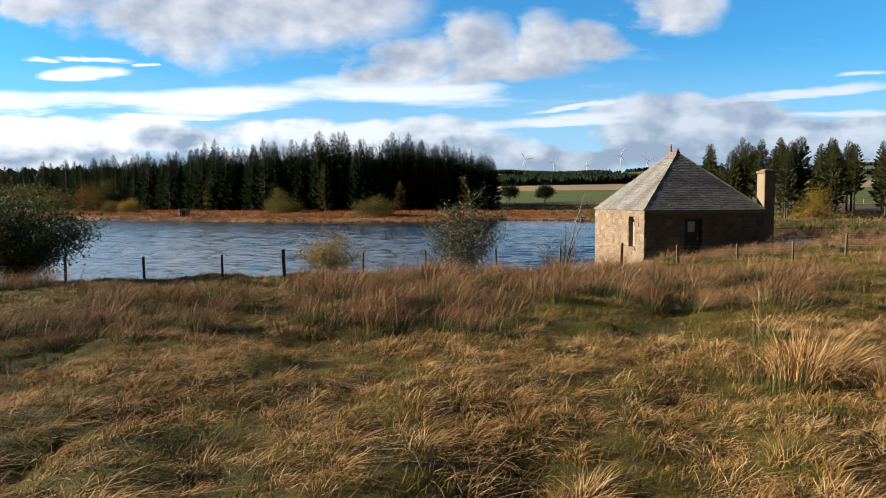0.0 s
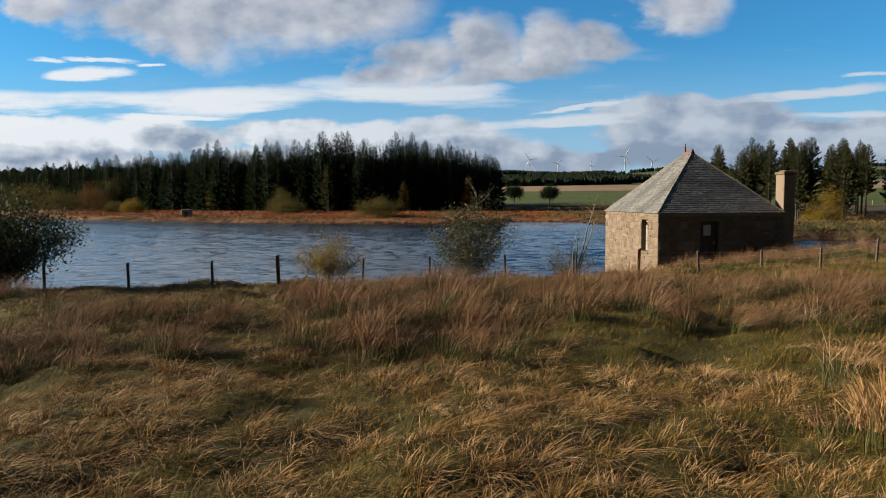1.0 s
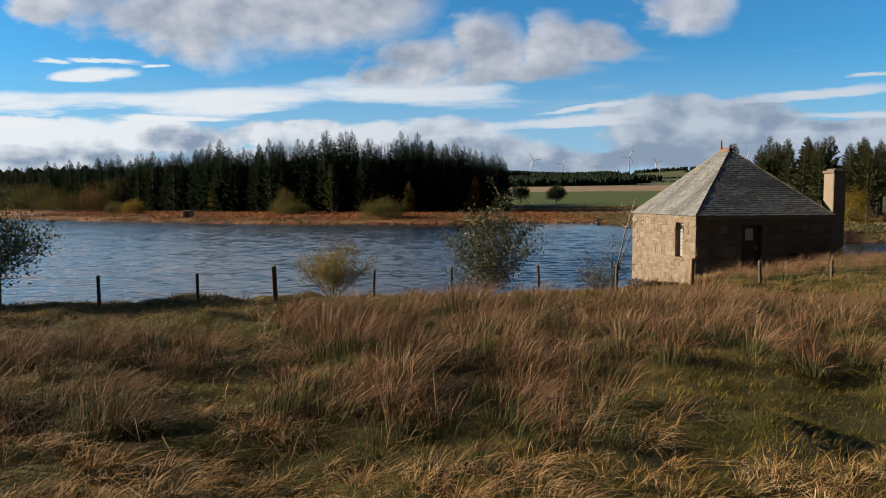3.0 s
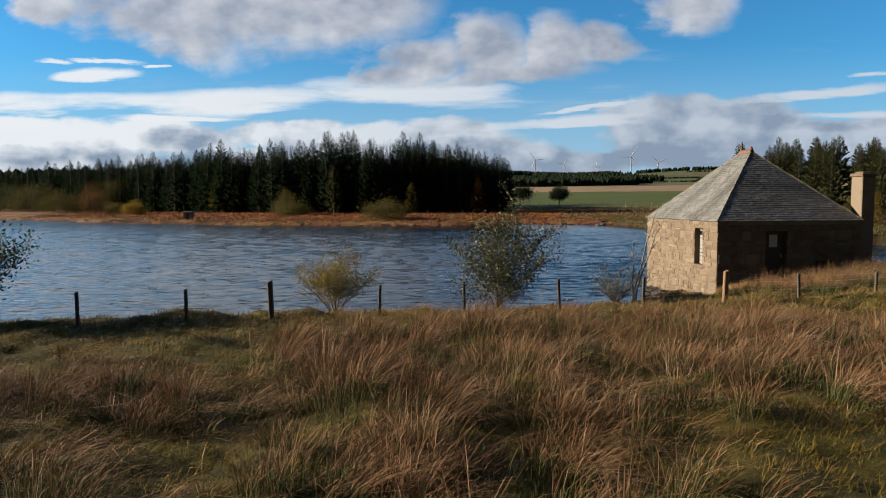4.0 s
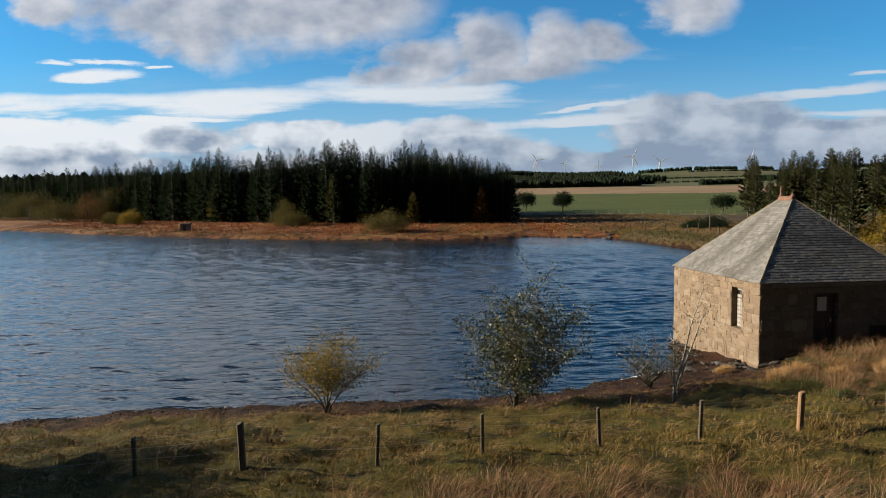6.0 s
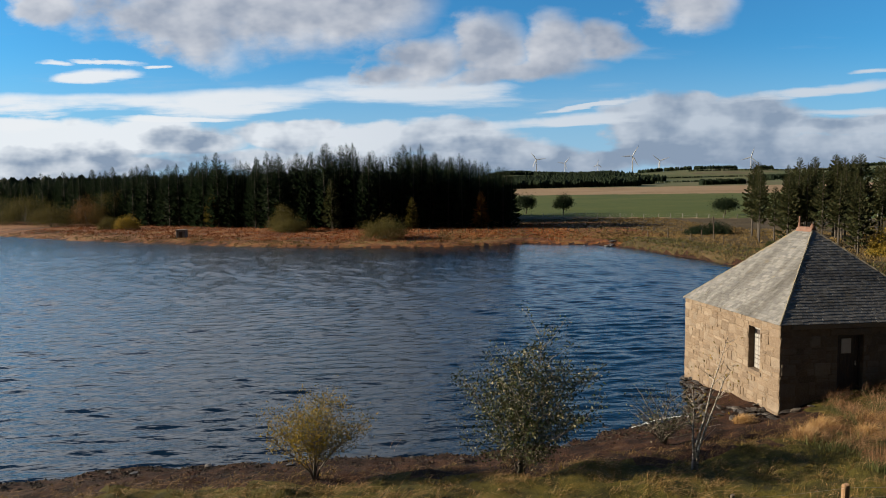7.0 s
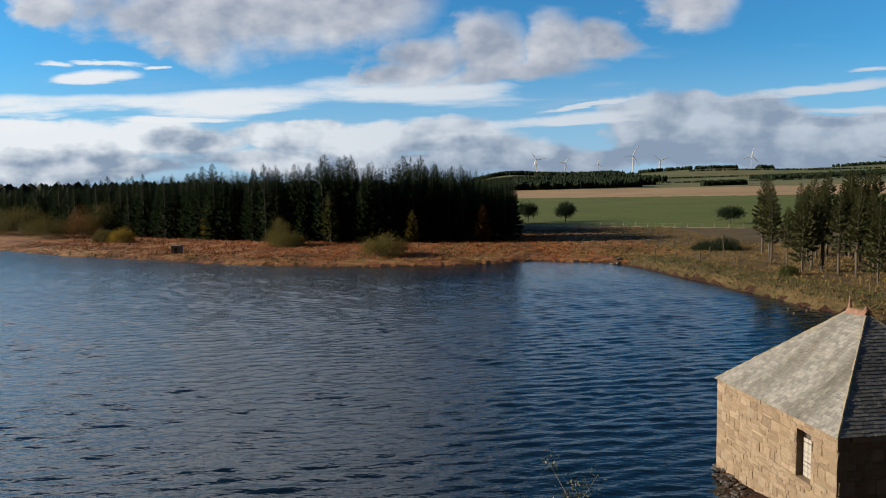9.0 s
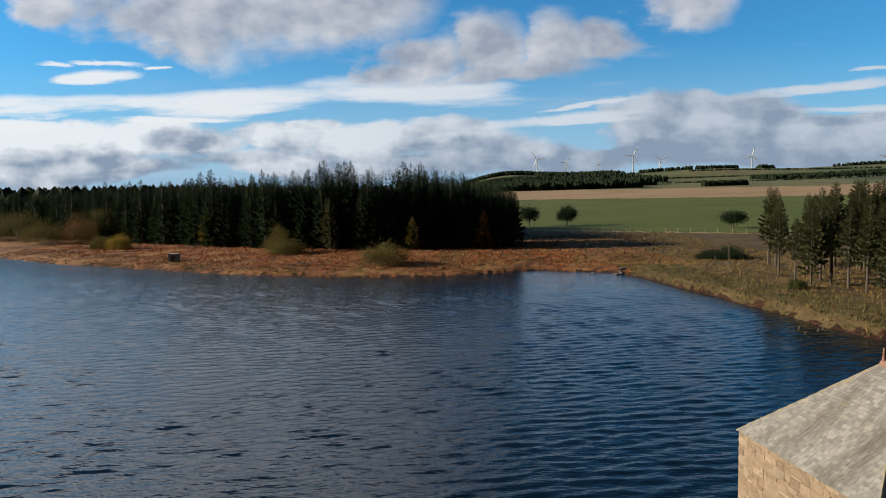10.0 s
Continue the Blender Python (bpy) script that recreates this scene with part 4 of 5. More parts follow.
def leaf_cloud(g, centres, per, spread, size, flat=1.0):
    """Diamond-shaped leaves scattered about the centres."""
    n = len(centres) * per
    c = np.repeat(centres, per, axis=0) + g.normal(0, 1, (n, 3)) * np.array([spread, spread, spread * flat])
    a = g.normal(0, 1, (n, 3))
    a /= np.linalg.norm(a, axis=1)[:, None]
    b = np.cross(a, g.normal(0, 1, (n, 3)))
    b /= np.linalg.norm(b, axis=1)[:, None] + 1e-9
    s = size * g.uniform(0.6, 1.3, (n, 1))
    v = np.stack([c - a * s, c + b * s * 0.45, c + a * s, c - b * s * 0.45], 1).reshape(-1, 3)
    q = np.arange(n)[:, None] * 4
    return v, np.concatenate([q + [0, 1, 2], q + [0, 2, 3]])


def shrub(seed, h, spread, stems, twigs, per, leaf, lean=(0, 0), leaf_low=0.25, scatter=0.16, thick=0.028):
    """Several stems from one root, forked into twigs, with leaves about the twigs."""
    g = np.random.default_rng(seed)
    wood, tips = [], []
    for s in range(stems):
        a = s * 2.4 + g.uniform(-0.4, 0.4)
        reach = spread * g.uniform(0.25, 0.75) * (0.25 if s == 0 else 1)
        hh = h * (1.0 if s == 0 else g.uniform(0.80, 1.05) * (1.0 - 0.62 * reach / spread))
        end = np.array([np.cos(a) * reach + lean[0], np.sin(a) * reach + lean[1], hh])
        ts = np.linspace(0, 1, 6)
        line = np.stack([end[0] * ts ** 1.3, end[1] * ts ** 1.3, end[2] * ts], -1) + g.normal(0, 0.02 * h, (6, 3)) * ts[:, None]
        line[0] = (g.uniform(-0.08, 0.08), g.uniform(-0.08, 0.08), -0.25)
        wood.append(tube(line, np.linspace(thick, 0.005, 6), 5))
        for _ in range(twigs):
            t = g.uniform(leaf_low, 1.0)
            i = min(int(t * 5), 4)
            p = line[i] + (line[i + 1] - line[i]) * (t * 5 - i)
            b = g.uniform(0, 6.28)
            ln = spread * 0.55 * g.uniform(0.4, 1.0) * (1.15 - 0.6 * t)
            q = p + np.array([np.cos(b) * ln, np.sin(b) * ln, ln * g.uniform(0.35, 1.1)])
            m = (p + q) / 2 + g.normal(0, 0.04 * h * 0.3, 3)
            wood.append(tube([p, m, q], [0.010, 0.007, 0.003], 3))
            tips += [m, q, (m + q) / 2]
    w = join(wood)
    if per:
        return w, leaf_cloud(g, np.array(tips), per, scatter, leaf)
    return w, None


def plant(name, wood, crown, m, label, category, bark, leaf, group="", names=("stem", "foliage")):
    ob = thing(name, m, label, category, group)
    part(names[0], np_mesh(names[0], *wood, bark), ob)
    if crown is not None:
        part(names[1], np_mesh(names[1], *crown, leaf), ob)
    return ob


def at(x, y, turn=0.0, size=1.0):
    return Matrix.LocRotScale((x, y, top(x, y)), Euler((0, 0, turn)), (size, size, size))


# Shrubs along the near shore
plant("shrub", *shrub(21, 2.45, 1.9, 11, 20, 11, 0.034, leaf_low=0.34, scatter=0.13), at(-4.1, 33.2), "yellow-leaved willow shrub behind the fence", "shrub", M_TWIG, M_YELLOW, "shore shrubs")
plant("shrub", *shrub(22, 3.95, 2.6, 11, 25, 14, 0.046, lean=(0.4, 0.0), leaf_low=0.10, scatter=0.12), at(1.5, 32.9), "grey-green leaved alder shrub leaning over the bank", "shrub", M_TWIG, M_SAGE, "shore shrubs")
plant("shrub", *shrub(23, 3.5, 1.1, 3, 14, 1, 0.04, lean=(0.7, 0.0), leaf_low=0.25, thick=0.045), at(6.0, 32.4), "thin nearly bare birch sapling with pale bark", "sapling", M_BIRCH, M_YELLOW, "shore shrubs")
plant("shrub", *shrub(24, 1.7, 1.9, 11, 14, 2, 0.04, leaf_low=0.1), at(6.2, 35.6), "low twiggy dark shrub at the water's edge", "shrub", M_TWIG, M_SAGE, "shore shrubs")
plant("shore_tree", *shrub(25, 2.95, 3.2, 18, 34, 12, 0.052, lean=(0.2, 0), leaf_low=0.12, scatter=0.17, thick=0.05), at(-12.9, 25.6), "small bushy tree with dark green leaves turning yellow", "tree", M_BARK, M_DARKLEAF, names=("trunk", "crown"))

# The spruce wood across the water
SPRUCE = []
for s in range(7):
    tr, cr = conifer(100 + s, 15.6 + 0.4 * (s % 4), 3.2 + 0.3 * (s % 3), 0.02, 200, taper=0.72)
    SPRUCE.append((tr, cr, np_mesh("trunk", *tr, M_BARK), np_mesh("crown", *cr, M_NEEDLE)))
EDGE = [(15, 176), (12, 171), (0, 170), (-20, 172), (-40, 179), (-62, 192), (-88, 209), (-122, 234), (-165, 262), (-230, 290)]


def along(line, step):
    out = []
    for (ax, ay), (bx, by) in zip(line, line[1:]):
        n = max(1, int(math.hypot(bx - ax, by - ay) / step))
        out += [(ax + (bx - ax) * k / n, ay + (by - ay) * k / n) for k in range(n)]
    return out


def stand(x):
    """Relative height of the wood along its edge."""
    return float(np.interp(x, [-230, -120, -70, -40, -14, -4, 8, 15], [0.86, 0.90, 1.01, 1.07, 1.12, 1.08, 0.94, 0.81]))


g = random.Random(31)
far_bits, protos = [], {}
for row in range(6):
    for x, y in along(EDGE, 2.5):
        px, py = x + g.uniform(-1.3, 1.3), y + row * 3.2 + g.uniform(-1.3, 1.3)
        if px > 15.5 - 0.2 * row:
            continue
        k, turn, size = g.randrange(7), g.uniform(0, 6.28), stand(px) * g.uniform(0.93, 1.04)
        m = at(px, py, turn, size)
        if row < 2:
            if k in protos:
                copy_thing(protos[k], m)
            else:
                ob = thing("spruce_tree", m, "tall dark green spruce in a dense plantation", "tree", "plantation spruces")
                part("trunk", SPRUCE[k][2], ob), part("crown", SPRUCE[k][3], ob)
                ob.matrix_basis = m
                protos[k] = ob
        else:
            c = SPRUCE[k][1]
            a = np.array(m)
            keep = c[1][len(c[1]) // 3::2 if row < 3 else 4]
            used = np.unique(keep)
            remap = np.zeros(len(c[0]), int)
            remap[used] = np.arange(len(used))
            far_bits.append((c[0][used] @ a[:3, :3].T + a[:3, 3], remap[keep]))
for row in range(6, 24):      # the wood runs on behind its sunless end
    for k in range(9):
        px, py = 14.2 - 3.0 * k + g.uniform(-1, 1), 176 + row * 3.1 + g.uniform(-1, 1)
        a, c = np.array(at(px, py, g.uniform(0, 6.28), stand(px) * g.uniform(0.9, 1.1))), SPRUCE[row % 7][1]
        keep = c[1][::4]
        far_bits.append((c[0][keep.ravel()] @ a[:3, :3].T + a[:3, 3], np.arange(keep.size).reshape(-1, 3)))
v, f = join(far_bits)
thing("spruce_wood", Matrix(), "dense tops of the spruce plantation behind its edge", "trees", kind="stuff", data=np_mesh("spruce_wood", v, f, M_NEEDLE))

# Paler trees in the wood's edge
for s, (x, y, h, r_, leaf, label) in enumerate(((-26.5, 171.5, 11.5, 3.4, M_PINE, "pale green young spruce at the plantation's edge"), (7.5, 168.5, 8.5, 2.6, M_RUSSET, "orange-brown autumn larch at the plantation's edge"),
                                                (-8.0, 168.0, 7.0, 2.2, M_OCHRE, "dull brown autumn larch at the plantation's edge"), (-60.0, 189.0, 9.0, 2.8, M_OCHRE, "dull brown autumn larch at the plantation's edge"))):
    tr, cr = conifer(150 + s, h, r_, 0.06, 200, taper=0.7)
    ob = thing("edge_tree", at(x, y), label, "tree", "plantation edge trees")
    part("trunk", np_mesh("trunk", *tr, M_BARK), ob), part("crown", np_mesh("crown", *cr, leaf), ob)

# Pines on the bank beyond the hut: bare lower trunks
PINES = [(43.9, 111.7, 12.4), (43.9, 107.3, 9.0), (43.2, 102.2, 11.6), (46.4, 106.0, 12.0), (45.4, 101.9, 11.2), (45.4, 98.3, 11.8), (45.5, 95.0, 12.2), (45.2, 90.6, 12.4),
         (49.2, 97.8, 12.6), (48.4, 107.0, 12.0), (49, 114, 12.5), (52, 103, 12.3), (52.5, 93, 12.8), (55, 110, 12.2), (56, 99, 13.4), (57, 88, 13.0), (60, 106, 13.2), (61, 95, 13.8),
         (62, 84, 13.4), (65, 101, 13.8), (67, 90, 14.0), (70, 98, 14.2), (73, 87, 13.8), (76, 95, 14.4), (58, 116, 13.0), (66, 112, 13.4), (74, 106, 14.0), (80, 101, 14.2), (48, 121, 12.0), (54, 119, 12.8)]
g = random.Random(18)
PINES += [(50 + 2.3 * k + g.uniform(-1.2, 1.2), 122 + g.uniform(-8, 10), 12.5) for k in range(24)]
PINES += [(56.5 + 1.6 * k + g.uniform(-0.6, 0.6), 114 + g.uniform(-2, 9), 12.5) for k in range(10)]
PINES += [(62 + 2.2 * k + g.uniform(-1.2, 1.2), 92 + g.uniform(-9, 12), 12.5) for k in range(16)]
PINE_KINDS = []
for s in range(5):
    tr, cr = conifer(200 + s, 12.0, 2.3 + 0.35 * (s % 3), (0.26, 0.32, 0.14)[s % 3], 210, gap=0.26, droop=0.15, taper=0.66)
    PINE_KINDS.append((np_mesh("trunk", *tr, M_BARK), np_mesh("crown", *cr, M_PINE)))
g = random.Random(8)
for i, (x, y, h) in enumerate(PINES):
    h = (2.6 + 0.077 * y) * g.uniform(0.88, 1.08) * (0.8 if i == 1 else 1.0)
    ob = thing("pine_tree", at(x, y, g.uniform(0, 6.28), h / 12.0), "slender pine with a bare lower trunk on the bank", "tree", "bank pines")
    part("trunk", PINE_KINDS[i % 5][0], ob), part("crown", PINE_KINDS[i % 5][1], ob)


def round_bush(name, x, y, w, h, mat, label, seed, group="far shore bushes"):
    gg = np.random.default_rng(seed)
    n = 60
    d = gg.normal(0, 1, (n, 3))
    d /= np.linalg.norm(d, axis=1)[:, None]
    d[:, 2] = np.abs(d[:, 2])
    c = d * np.array([w / 2, w / 2, h * 0.92]) * gg.uniform(0.6, 0.95, (n, 1)) * gg.uniform(0.85, 1.1, (n, 1))
    c[:, 2] = np.maximum(c[:, 2], 0.08 * h)
    stems = [tube([(0, 0, -0.3), tuple(p * 0.5 + gg.normal(0, 0.1, 3)), tuple(p)], [0.05, 0.03, 0.01], 4) for p in c[::3]]
    return plant(name, join(stems), leaf_cloud(gg, c, 150, 0.085 * w, 0.036 * w ** 0.5 + 0.012, 0.8), at(x, y), label, "bush", M_TWIG, mat, group)


round_bush("bush", -11.6, 141.5, 9.6, 4.0, M_OCHRE, "broad rounded brown willow bush on the far shore", 41)
round_bush("bush", -34.5, 165.0, 8.0, 3.6, M_OCHRE, "low yellow-green willow bush on the far shore", 42)
round_bush("bush", -37.5, 169.0, 6.5, 6.4, M_OCHRE, "upright olive willow bush before the spruces", 43)
round_bush("bush", -82, 189, 6.5, 4.0, M_YELLOW, "small yellow willow bush on the far shore", 44)
round_bush("bush", -88, 192, 6.0, 3.6, M_OCHRE, "small olive willow bush on the far shore", 45)
round_bush("bush", -104, 212, 12, 10, M_RUSSET, "tall russet autumn bush before the wood", 46)
round_bush("bush", -99, 216, 13, 13, M_OCHRE, "tall bare-branched brown tree before the wood", 47)
round_bush("bush", -116, 214, 13, 7, M_OCHRE, "broad olive bush on the far shore", 48)
round_bush("bush", -134, 231, 17, 10, M_OCHRE, "broad olive willow bush at the wood's edge", 49)
round_bush("bush", -148, 236, 16, 12, M_DARKLEAF, "dark green bush at the wood's edge", 50)
round_bush("bush", 48.7, 139.5, 7.0, 2.0, M_NEEDLE, "dark gorse bush on the rough grass", 51)
round_bush("bush", 45.5, 140.5, 4.5, 1.3, M_NEEDLE, "low dark gorse bush on the rough grass", 52)
round_bush("bush", 48.0, 89.0, 4.6, 4.6, M_YELLOW, "pale yellow willow bush below the pines", 53)
round_bush("bush", 57.5, 82.0, 5.0, 5.0, M_YELLOW, "pale yellow willow bush below the pines", 54)
round_bush("bush", 40.0, 99.0, 2.0, 1.6, M_DARKLEAF, "small green broom bush on the bank", 55)


def field_tree(x, y, h, w, flat, seed, label):
    gg = np.random.default_rng(seed)
    stem = [tube([(0, 0, -0.5), (0.1, 0, h * 0.25), (0.2, 0.1, h * 0.5)], [0.22, 0.18, 0.1], 6)]
    n = 46
    d = gg.normal(0, 1, (n, 3))
    d /= np.linalg.norm(d, axis=1)[:, None]
    c = np.array([0, 0, h * 0.64]) + d * np.array([w / 2, w / 2, h * flat]) * gg.uniform(0.5, 1, (n, 1))
    for p in c[::3]:
        stem.append(tube([(0.1, 0, h * 0.3), tuple((p + [0, 0, h * 0.35]) / 2), tuple(p)], [0.1, 0.06, 0.02], 4))
    plant("field_tree", join(stem), leaf_cloud(gg, c, 110, 0.11 * w, 0.22), at(x, y), label, "tree", M_BARK, M_NEEDLE, "field trees", ("trunk", "crown"))


field_tree(27.5, 253, 6.4, 6.2, 0.32, 61, "round dark hawthorn at the field's edge")
field_tree(40.5, 254, 6.0, 6.0, 0.33, 62, "round dark hawthorn at the field's edge")
field_tree(84.0, 222, 4.8, 7.0, 0.13, 63, "windswept flat-topped thorn tree in the field")

# ---- fence along the near shore ----
FENCE = [(-17.8, 23.8), (-15.5, 24.1), (-13.2, 24.45), (-10.9, 24.8), (-8.58, 25.05), (-6.25, 25.4), (-4.37, 25.75), (-1.86, 26.0), (0.2, 26.55), (2.62, 26.9), (4.86, 27.4), (7.03, 27.5), (9.2, 27.95),
         (11.5, 28.35), (13.75, 28.75), (15.95, 29.15), (18.2, 29.6), (20.5, 30.1)]
fence = thing("fence", Matrix(), "old post and wire stock fence along the shore", "fence")
g = random.Random(3)
tops = []
for i, (x, y) in enumerate(FENCE):
    strainer = i in (6, 11)
    z0 = top(x, y)
    h = (2.79 if strainer else 2.655 + g.uniform(-0.03, 0.03)) - z0 if x < 12 else 0.85
    rad = 0.056 if strainer else 0.034
    lean = (g.uniform(-0.05, 0.05), g.uniform(-0.03, 0.03))
    bm = bmesh.new()
    box_into(bm, (-rad, -rad, -0.4), (rad, rad, h), rad * 0.35)
    for v in bm.verts:
        if v.co.z > h - 0.05:
            v.co.z += v.co.x * 0.35
        v.co.x += g.uniform(-0.004, 0.004)
    me = bm_mesh("post", bm, M_NEWPOST if i == 11 else M_POST)
    me.transform(Matrix.Shear("XY", 4, lean))
    part("post", me, fence, Matrix.Translation((x, y, z0)), "new orange-brown square post" if i == 11 else "thick weathered straining post" if i == 6 else "")
    tops.append((x, y, z0, h))
for k in (0.45, 0.72, 0.94):
    pts = []
    for (x, y, z0, h), (x2, y2, z2, h2) in zip(tops, tops[1:]):
        for s in (0, 0.5):
            pts.append((x + (x2 - x) * s, y + (y2 - y) * s, (z0 + h * k) * (1 - s) + (z2 + h2 * k) * s - 0.03 * (s > 0)))
    pts.append((*tops[-1][:2], tops[-1][2] + tops[-1][3] * k))
    part("wire", np_mesh("wire", *tube(np.array(pts) - [0, 0.05, 0], np.full(len(pts), 0.0022), 4), M_WIRE), fence)

# Fence beyond the water
far_fence = thing("far_fence", Matrix(), "row of small fence posts on the far bank", "fence")
g = random.Random(4)
for i in range(24):
    x = -6 + i * 2.35 + g.uniform(-0.3, 0.3)
    y = 155.5 + g.uniform(-0.3, 0.3) - (0.45 * (x - 30) if x > 30 else 0)
    part("post", box_mesh("post", (-0.06, -0.06, -0.3), (0.06, 0.06, 1.15 + g.uniform(-0.15, 0.1)), M_POST, 0.015), far_fence, pose(x, y, top(x, y), 0, g.uniform(-5, 5), 0))
for x, y, h in ((40.0, 118.0, 3.6), (43.0, 131, 1.2), (36.5, 118, 1.2), (35.0, 124, 1.1), (38.2, 110, 1.2), (33.0, 128, 1.2)):
    part("post", box_mesh("post", (-0.07, -0.07, -0.3), (0.07, 0.07, h), M_POST, 0.015), far_fence, pose(x, y, top(x, y), 0, g.uniform(-3, 3), 0))
for x, y in ((31.8, 82.9), (31.2, 80.6), (33.1, 82.0), (33.8, 82.5)):
    bm = bmesh.new()
    bmesh.ops.create_cone(bm, cap_ends=True, segments=8, radius1=0.08, radius2=0.06, depth=1.8)
    thing("stake", pose(x, y, -0.68, 3, 4, 0), "dark rotten timber stake standing in the water", "stake", "old stakes", data=bm_mesh("stake", bm, M_POST))

# Fence along the pasture's lower edge
field_fence = thing("field_fence", Matrix(), "pale grey stock fence along the pasture's edge", "fence")
tops = []
for i in range(34):
    x = 24 + i * 3.0 + g.uniform(-0.3, 0.3)
    y = 233.5 - 0.62 * (x - 23)
    z = top(x, y)
    part("post", box_mesh("post", (-0.07, -0.07, -0.3), (0.07, 0.07, 1.15 + g.uniform(-0.1, 0.1)), M_BOARD, 0.015), field_fence, pose(x, y, z, 0, g.uniform(-4, 4), 0))
    tops.append((x, y, z))
for k in (0.5, 1.0):
    part("wire", np_mesh("wire", *tube(np.array(tops) + [0, -0.09, k], np.full(len(tops), 0.006), 4), M_WIRE), field_fence)

# Concrete box on the far shore
bm = bmesh.new()
box_into(bm, (-1.1, -0.9, -0.4), (1.1, 0.9, 1.7), 0.05)
box_into(bm, (-1.25, -1.05, 1.7), (1.25, 1.05, 1.9), 0.04)
valve = thing("valve_house", at(-55.0, 155.5, 0, 0.85), "small pale concrete valve house on the far shore", "outbuilding", data=bm_mesh("valve_house", bm, M_CONCRETE))
part("doorway", box_mesh("doorway", (-0.35, -0.915, -0.1), (0.45, -0.86, 1.35), M_DOOR), valve)

# ---- stones and foam at the water's edge ----
def rock_mesh(seed):
    r = np.random.default_rng(seed)
    bm = bmesh.new()
    bmesh.ops.create_icosphere(bm, subdivisions=1, radius=0.5)
    off = [Vector(r.normal(0, 1, 3)).normalized() for _ in range(7)]
    for v in bm.verts:
        n = v.co.normalized()
        k = 1.0
        for o in off:
            k = min(k, 0.66 / max(0.3, n.dot(o)))
        v.co = n * 0.5 * k * r.uniform(0.96, 1.04)
        v.co.z *= 0.5
    return bm_mesh("rock", bm, M_ROCK)


ROCKS = [rock_mesh(s) for s in range(6)]
g = random.Random(12)
for i in range(150):
    t = g.random()
    bx, by = (8.7 + 1.9 * t, 39.7 + 6.2 * t) if i % 3 else (9.3 + g.random() * 2.3, 38.4 + g.random() * 1.5)
    x, y = bx + g.gauss(0.25, 0.35), by + g.gauss(0, 0.3)
    s = g.uniform(0.12, 0.42) * (1.3 if i % 6 == 0 else 1)
    thing("rock", Matrix.LocRotScale((x, y, max(top(x, y), -0.12) + s * 0.12), Euler((g.uniform(-.3, .3), g.uniform(-.3, .3), g.uniform(0, 6.28))), (s * g.uniform(0.9, 1.5), s, s * g.uniform(0.6, 1))),
          "dark wet boulder at the hut's foot", "rock", "shore rocks", data=ROCKS[i % 6])
for i in range(26):
    x, y = -16 + i * 0.9 + g.uniform(-0.4, 0.4), 0.0
    y = float(np.interp(x, [p[0] for p in NEAR_SHORE], [p[1] for p in NEAR_SHORE])) + g.gauss(-0.3, 0.5)
    s = g.uniform(0.12, 0.34)
    thing("rock", Matrix.LocRotScale((x, y, max(top(x, y), -0.1) + s * 0.1), Euler((0, 0, g.uniform(0, 6.28))), (s * 1.3, s, s * 0.7)), "dark rounded stone on the muddy shore", "rock", "shore rocks", data=ROCKS[i % 6])
for i in range(12):
    x, y = 27.0 + g.gauss(0, 2.2), 130.4 + g.gauss(0, 0.8)
    s = g.uniform(0.6, 1.3)
    thing("rock", Matrix.LocRotScale((x, y, max(top(x, y), 0) + s * 0.1), Euler((0, 0, g.uniform(0, 6.28))), (s * 1.3, s, s * 0.7)), "grey boulder on the far bank", "rock", "far rocks", data=ROCKS[i % 6])

gg = np.random.default_rng(77)
n = 7000
sx = gg.uniform(-24, 10, n)
sy = np.interp(sx, [p[0] for p in NEAR_SHORE], [p[1] for p in NEAR_SHORE]) - np.abs(gg.normal(0, 1.0, n)) + 0.25
sz = sample(RZ, sx, sy)
ok = sz > -0.12
sx, sy, sz = sx[ok], sy[ok], sz[ok]
n = len(sx)
r = 0.015 + 0.05 * gg.random(n) ** 3
octa = np.array([(1, 0, 0), (0, 1, 0), (-1, 0, 0), (0, -1, 0), (0, 0, 0.6), (0, 0, -0.5)], float)
v = octa[None] * r[:, None, None] * gg.uniform(0.6, 1.3, (n, 6, 1)) + np.stack([sx, sy, sz + 0.2 * r], -1)[:, None]
faces = np.array([(0, 1, 4), (1, 2, 4), (2, 3, 4), (3, 0, 4), (1, 0, 5), (2, 1, 5), (3, 2, 5), (0, 3, 5)])
f = (np.arange(n)[:, None, None] * 6 + faces[None]).reshape(-1, 3)
thing("pebbles", Matrix(), "small dark pebbles along the muddy shore", "pebbles", kind="stuff", data=np_mesh("pebbles", v, f, M_PEBBLE))

g = random.Random(9)
pts = [(6.2, 38.72), (6.9, 39.25), (7.5, 39.65), (8.1, 39.85), (8.75, 40.0)]
bits = []
for k in range(170):
    t = g.random() * 3.999
    i = int(t)
    x, y = [pts[i][j] + (pts[i + 1][j] - pts[i][j]) * (t - i) for j in (0, 1)]
    rad = g.uniform(0.03, 0.09)
    ring = [(x + 1.6 * rad * math.cos(a) * g.uniform(0.7, 1.2), y + 0.12 + g.gauss(0, 0.03) + rad * 0.6 * math.sin(a), 0.012) for a in [j * 1.0472 for j in range(6)]]
    bits.append((np.array(ring + [(x, y + 0.12, 0.035)]), np.array([(j, (j + 1) % 6, 6) for j in range(6)])))
thing("foam", Matrix(), "strip of white foam along the water's edge", "foam", kind="stuff", data=np_mesh("foam", *join(bits), M_FOAM, smooth=True))

